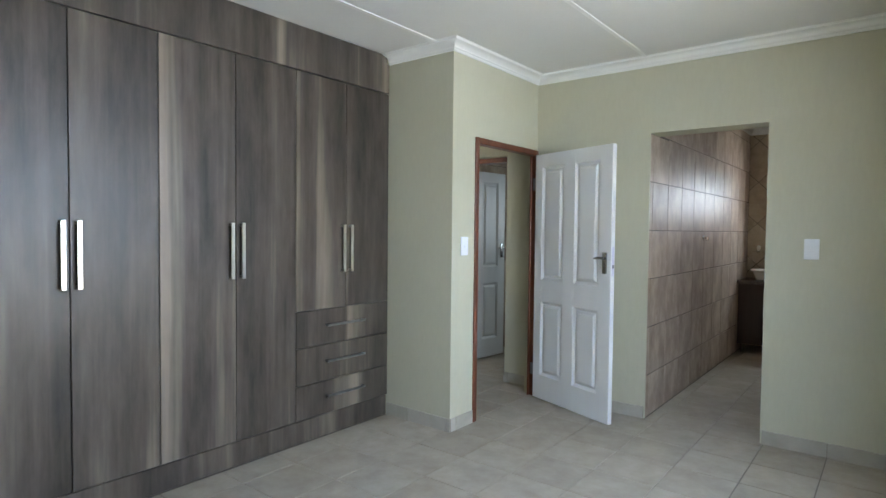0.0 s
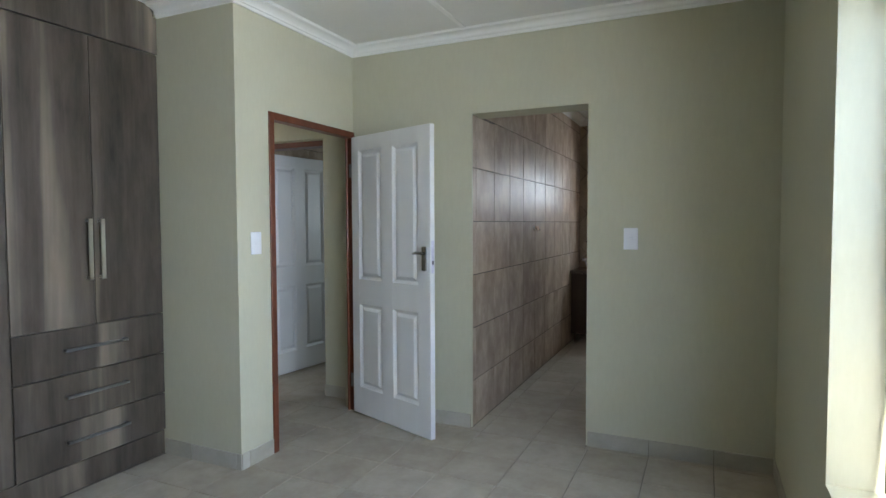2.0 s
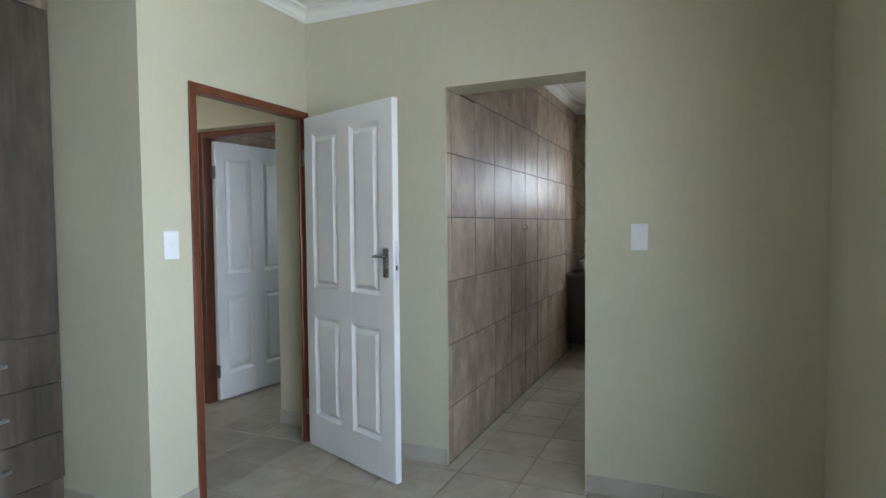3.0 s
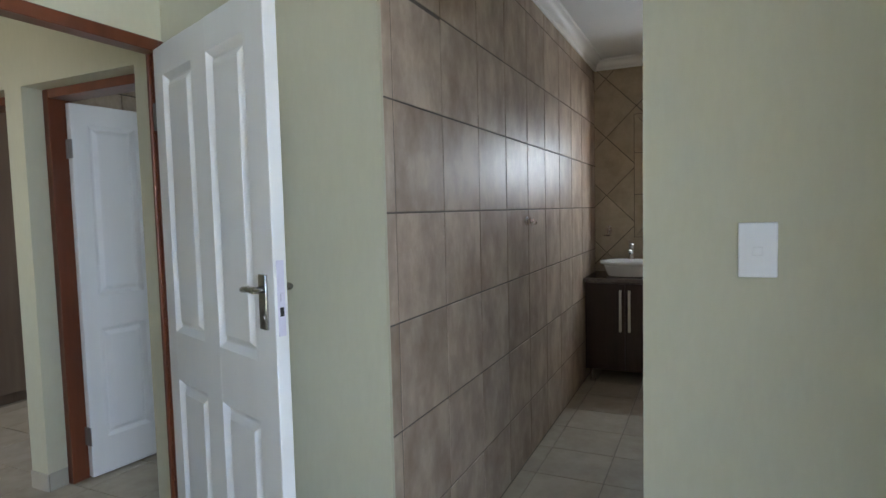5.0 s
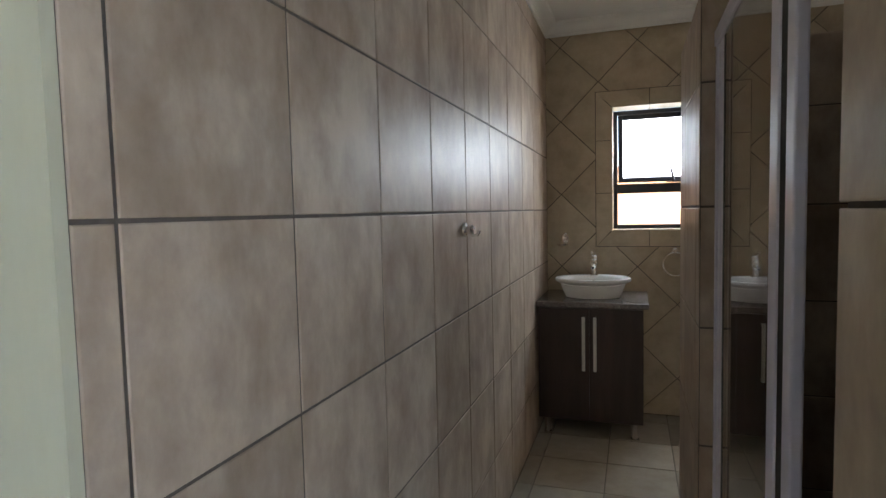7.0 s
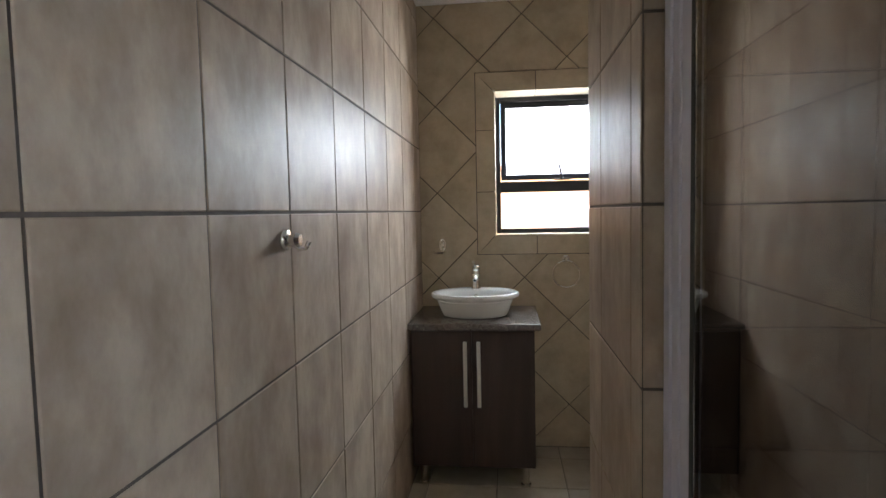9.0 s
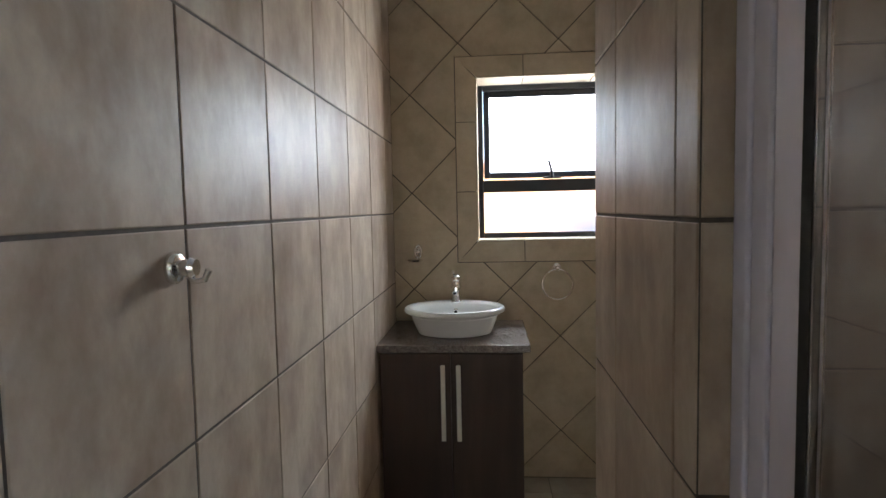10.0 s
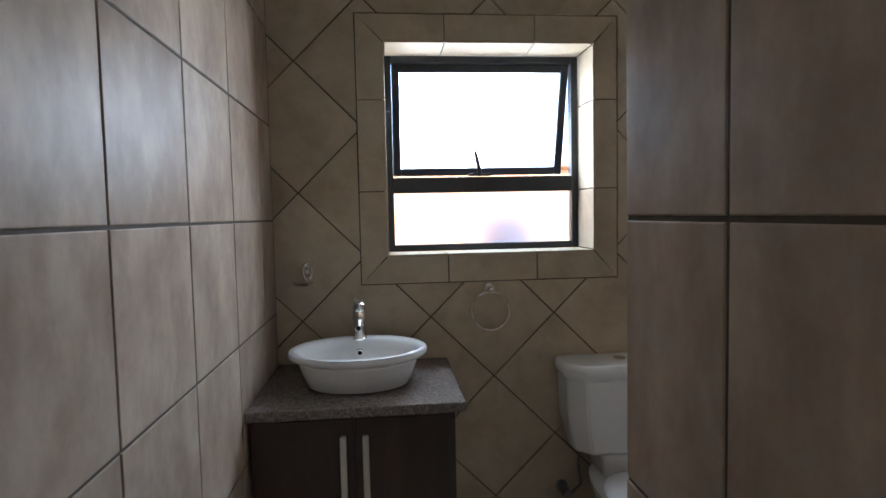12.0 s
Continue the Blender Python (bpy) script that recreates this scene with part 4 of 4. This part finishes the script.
def floor_patch(x0, x1, y0, y1):
    jx, jy = joints(FX, FP, x0, x1), joints(FY, FP, y0, y1)
    for a, b in zip(jx, jx[1:]):
        for c, d in zip(jy, jy[1:]):
            put_tile(floor, ((a + b) / 2, (c + d) / 2, -0.008), (0, 0, 1), b - a - 0.005, d - c - 0.005, FLOOR_TILE, (0, 1, 0), 0.008)


GX, GY = FX - 6 * FP, FY + 3 * FP
floor_patch(CUP_X - 0.01, RIGHT_X, FY - 8 * FP, FY - FP)
floor_patch(CUP_X - 0.01, GX, FY - FP, PIER_Y)
floor_patch(GX, RIGHT_X, FY - FP, GY)
floor_patch(GX, OP_X0, GY, BACK_Y)
floor_patch(OP_X1, RIGHT_X, GY, BACK_Y)
floor_patch(OP_X0, OP_X1, GY, GY + FP)
floor_patch(OP_X1, RIGHT_X, INNER_Y, GY + FP)
floor_patch(OP_X0, RIGHT_X, GY + FP, END_Y)
floor_patch(-5.0, GX, FY + FP - 0.14, GY + FP)
floor_patch(-5.5, -2.56, GY + FP, 6.28)


# skirting tiles
SK = 0.092


def skirting(axis, wall, sign, lo, hi, label="beige tile skirting"):
    ob = structure(boxes("baseboard", FLOOR_GROUT, [(min(wall, wall + sign * 0.002), max(wall, wall + sign * 0.002), lo, hi, 0, SK - 0.002)] if axis == "y" else
                         [(lo, hi, min(wall, wall + sign * 0.002), max(wall, wall + sign * 0.002), 0, SK - 0.002)]), label, "skirting")
    js = joints(FY if axis == "y" else FX, FP, lo, hi)
    for a, b in zip(js, js[1:]):
        c = (wall, (a + b) / 2, SK / 2) if axis == "y" else ((a + b) / 2, wall, SK / 2)
        put_tile(ob, c, (sign, 0, 0) if axis == "y" else (0, sign, 0), b - a - 0.003, SK, SKIRT_TILE, t=0.009)


skirting("x", PIER_Y, -1, CUP_X - 0.01, DOOR_X + 0.009)
skirting("y", DOOR_X, 1, PIER_Y, DJ0)
skirting("x", BACK_Y, -1, DOOR_X, OP_X0 - T)
skirting("x", BACK_Y, -1, OP_X1 + T, RIGHT_X)
skirting("y", RIGHT_X, -1, 0.3, BACK_Y)
skirting("x", HALL_Y, -1, -2.889, -2.56)
skirting("x", HALL_Y, -1, -3.86, -3.711)
skirting("y", -3.72, 1, HALL_Y, HALL_Y + 0.098)
skirting("y", -2.88, -1, HALL_Y, HALL_Y + 0.098)
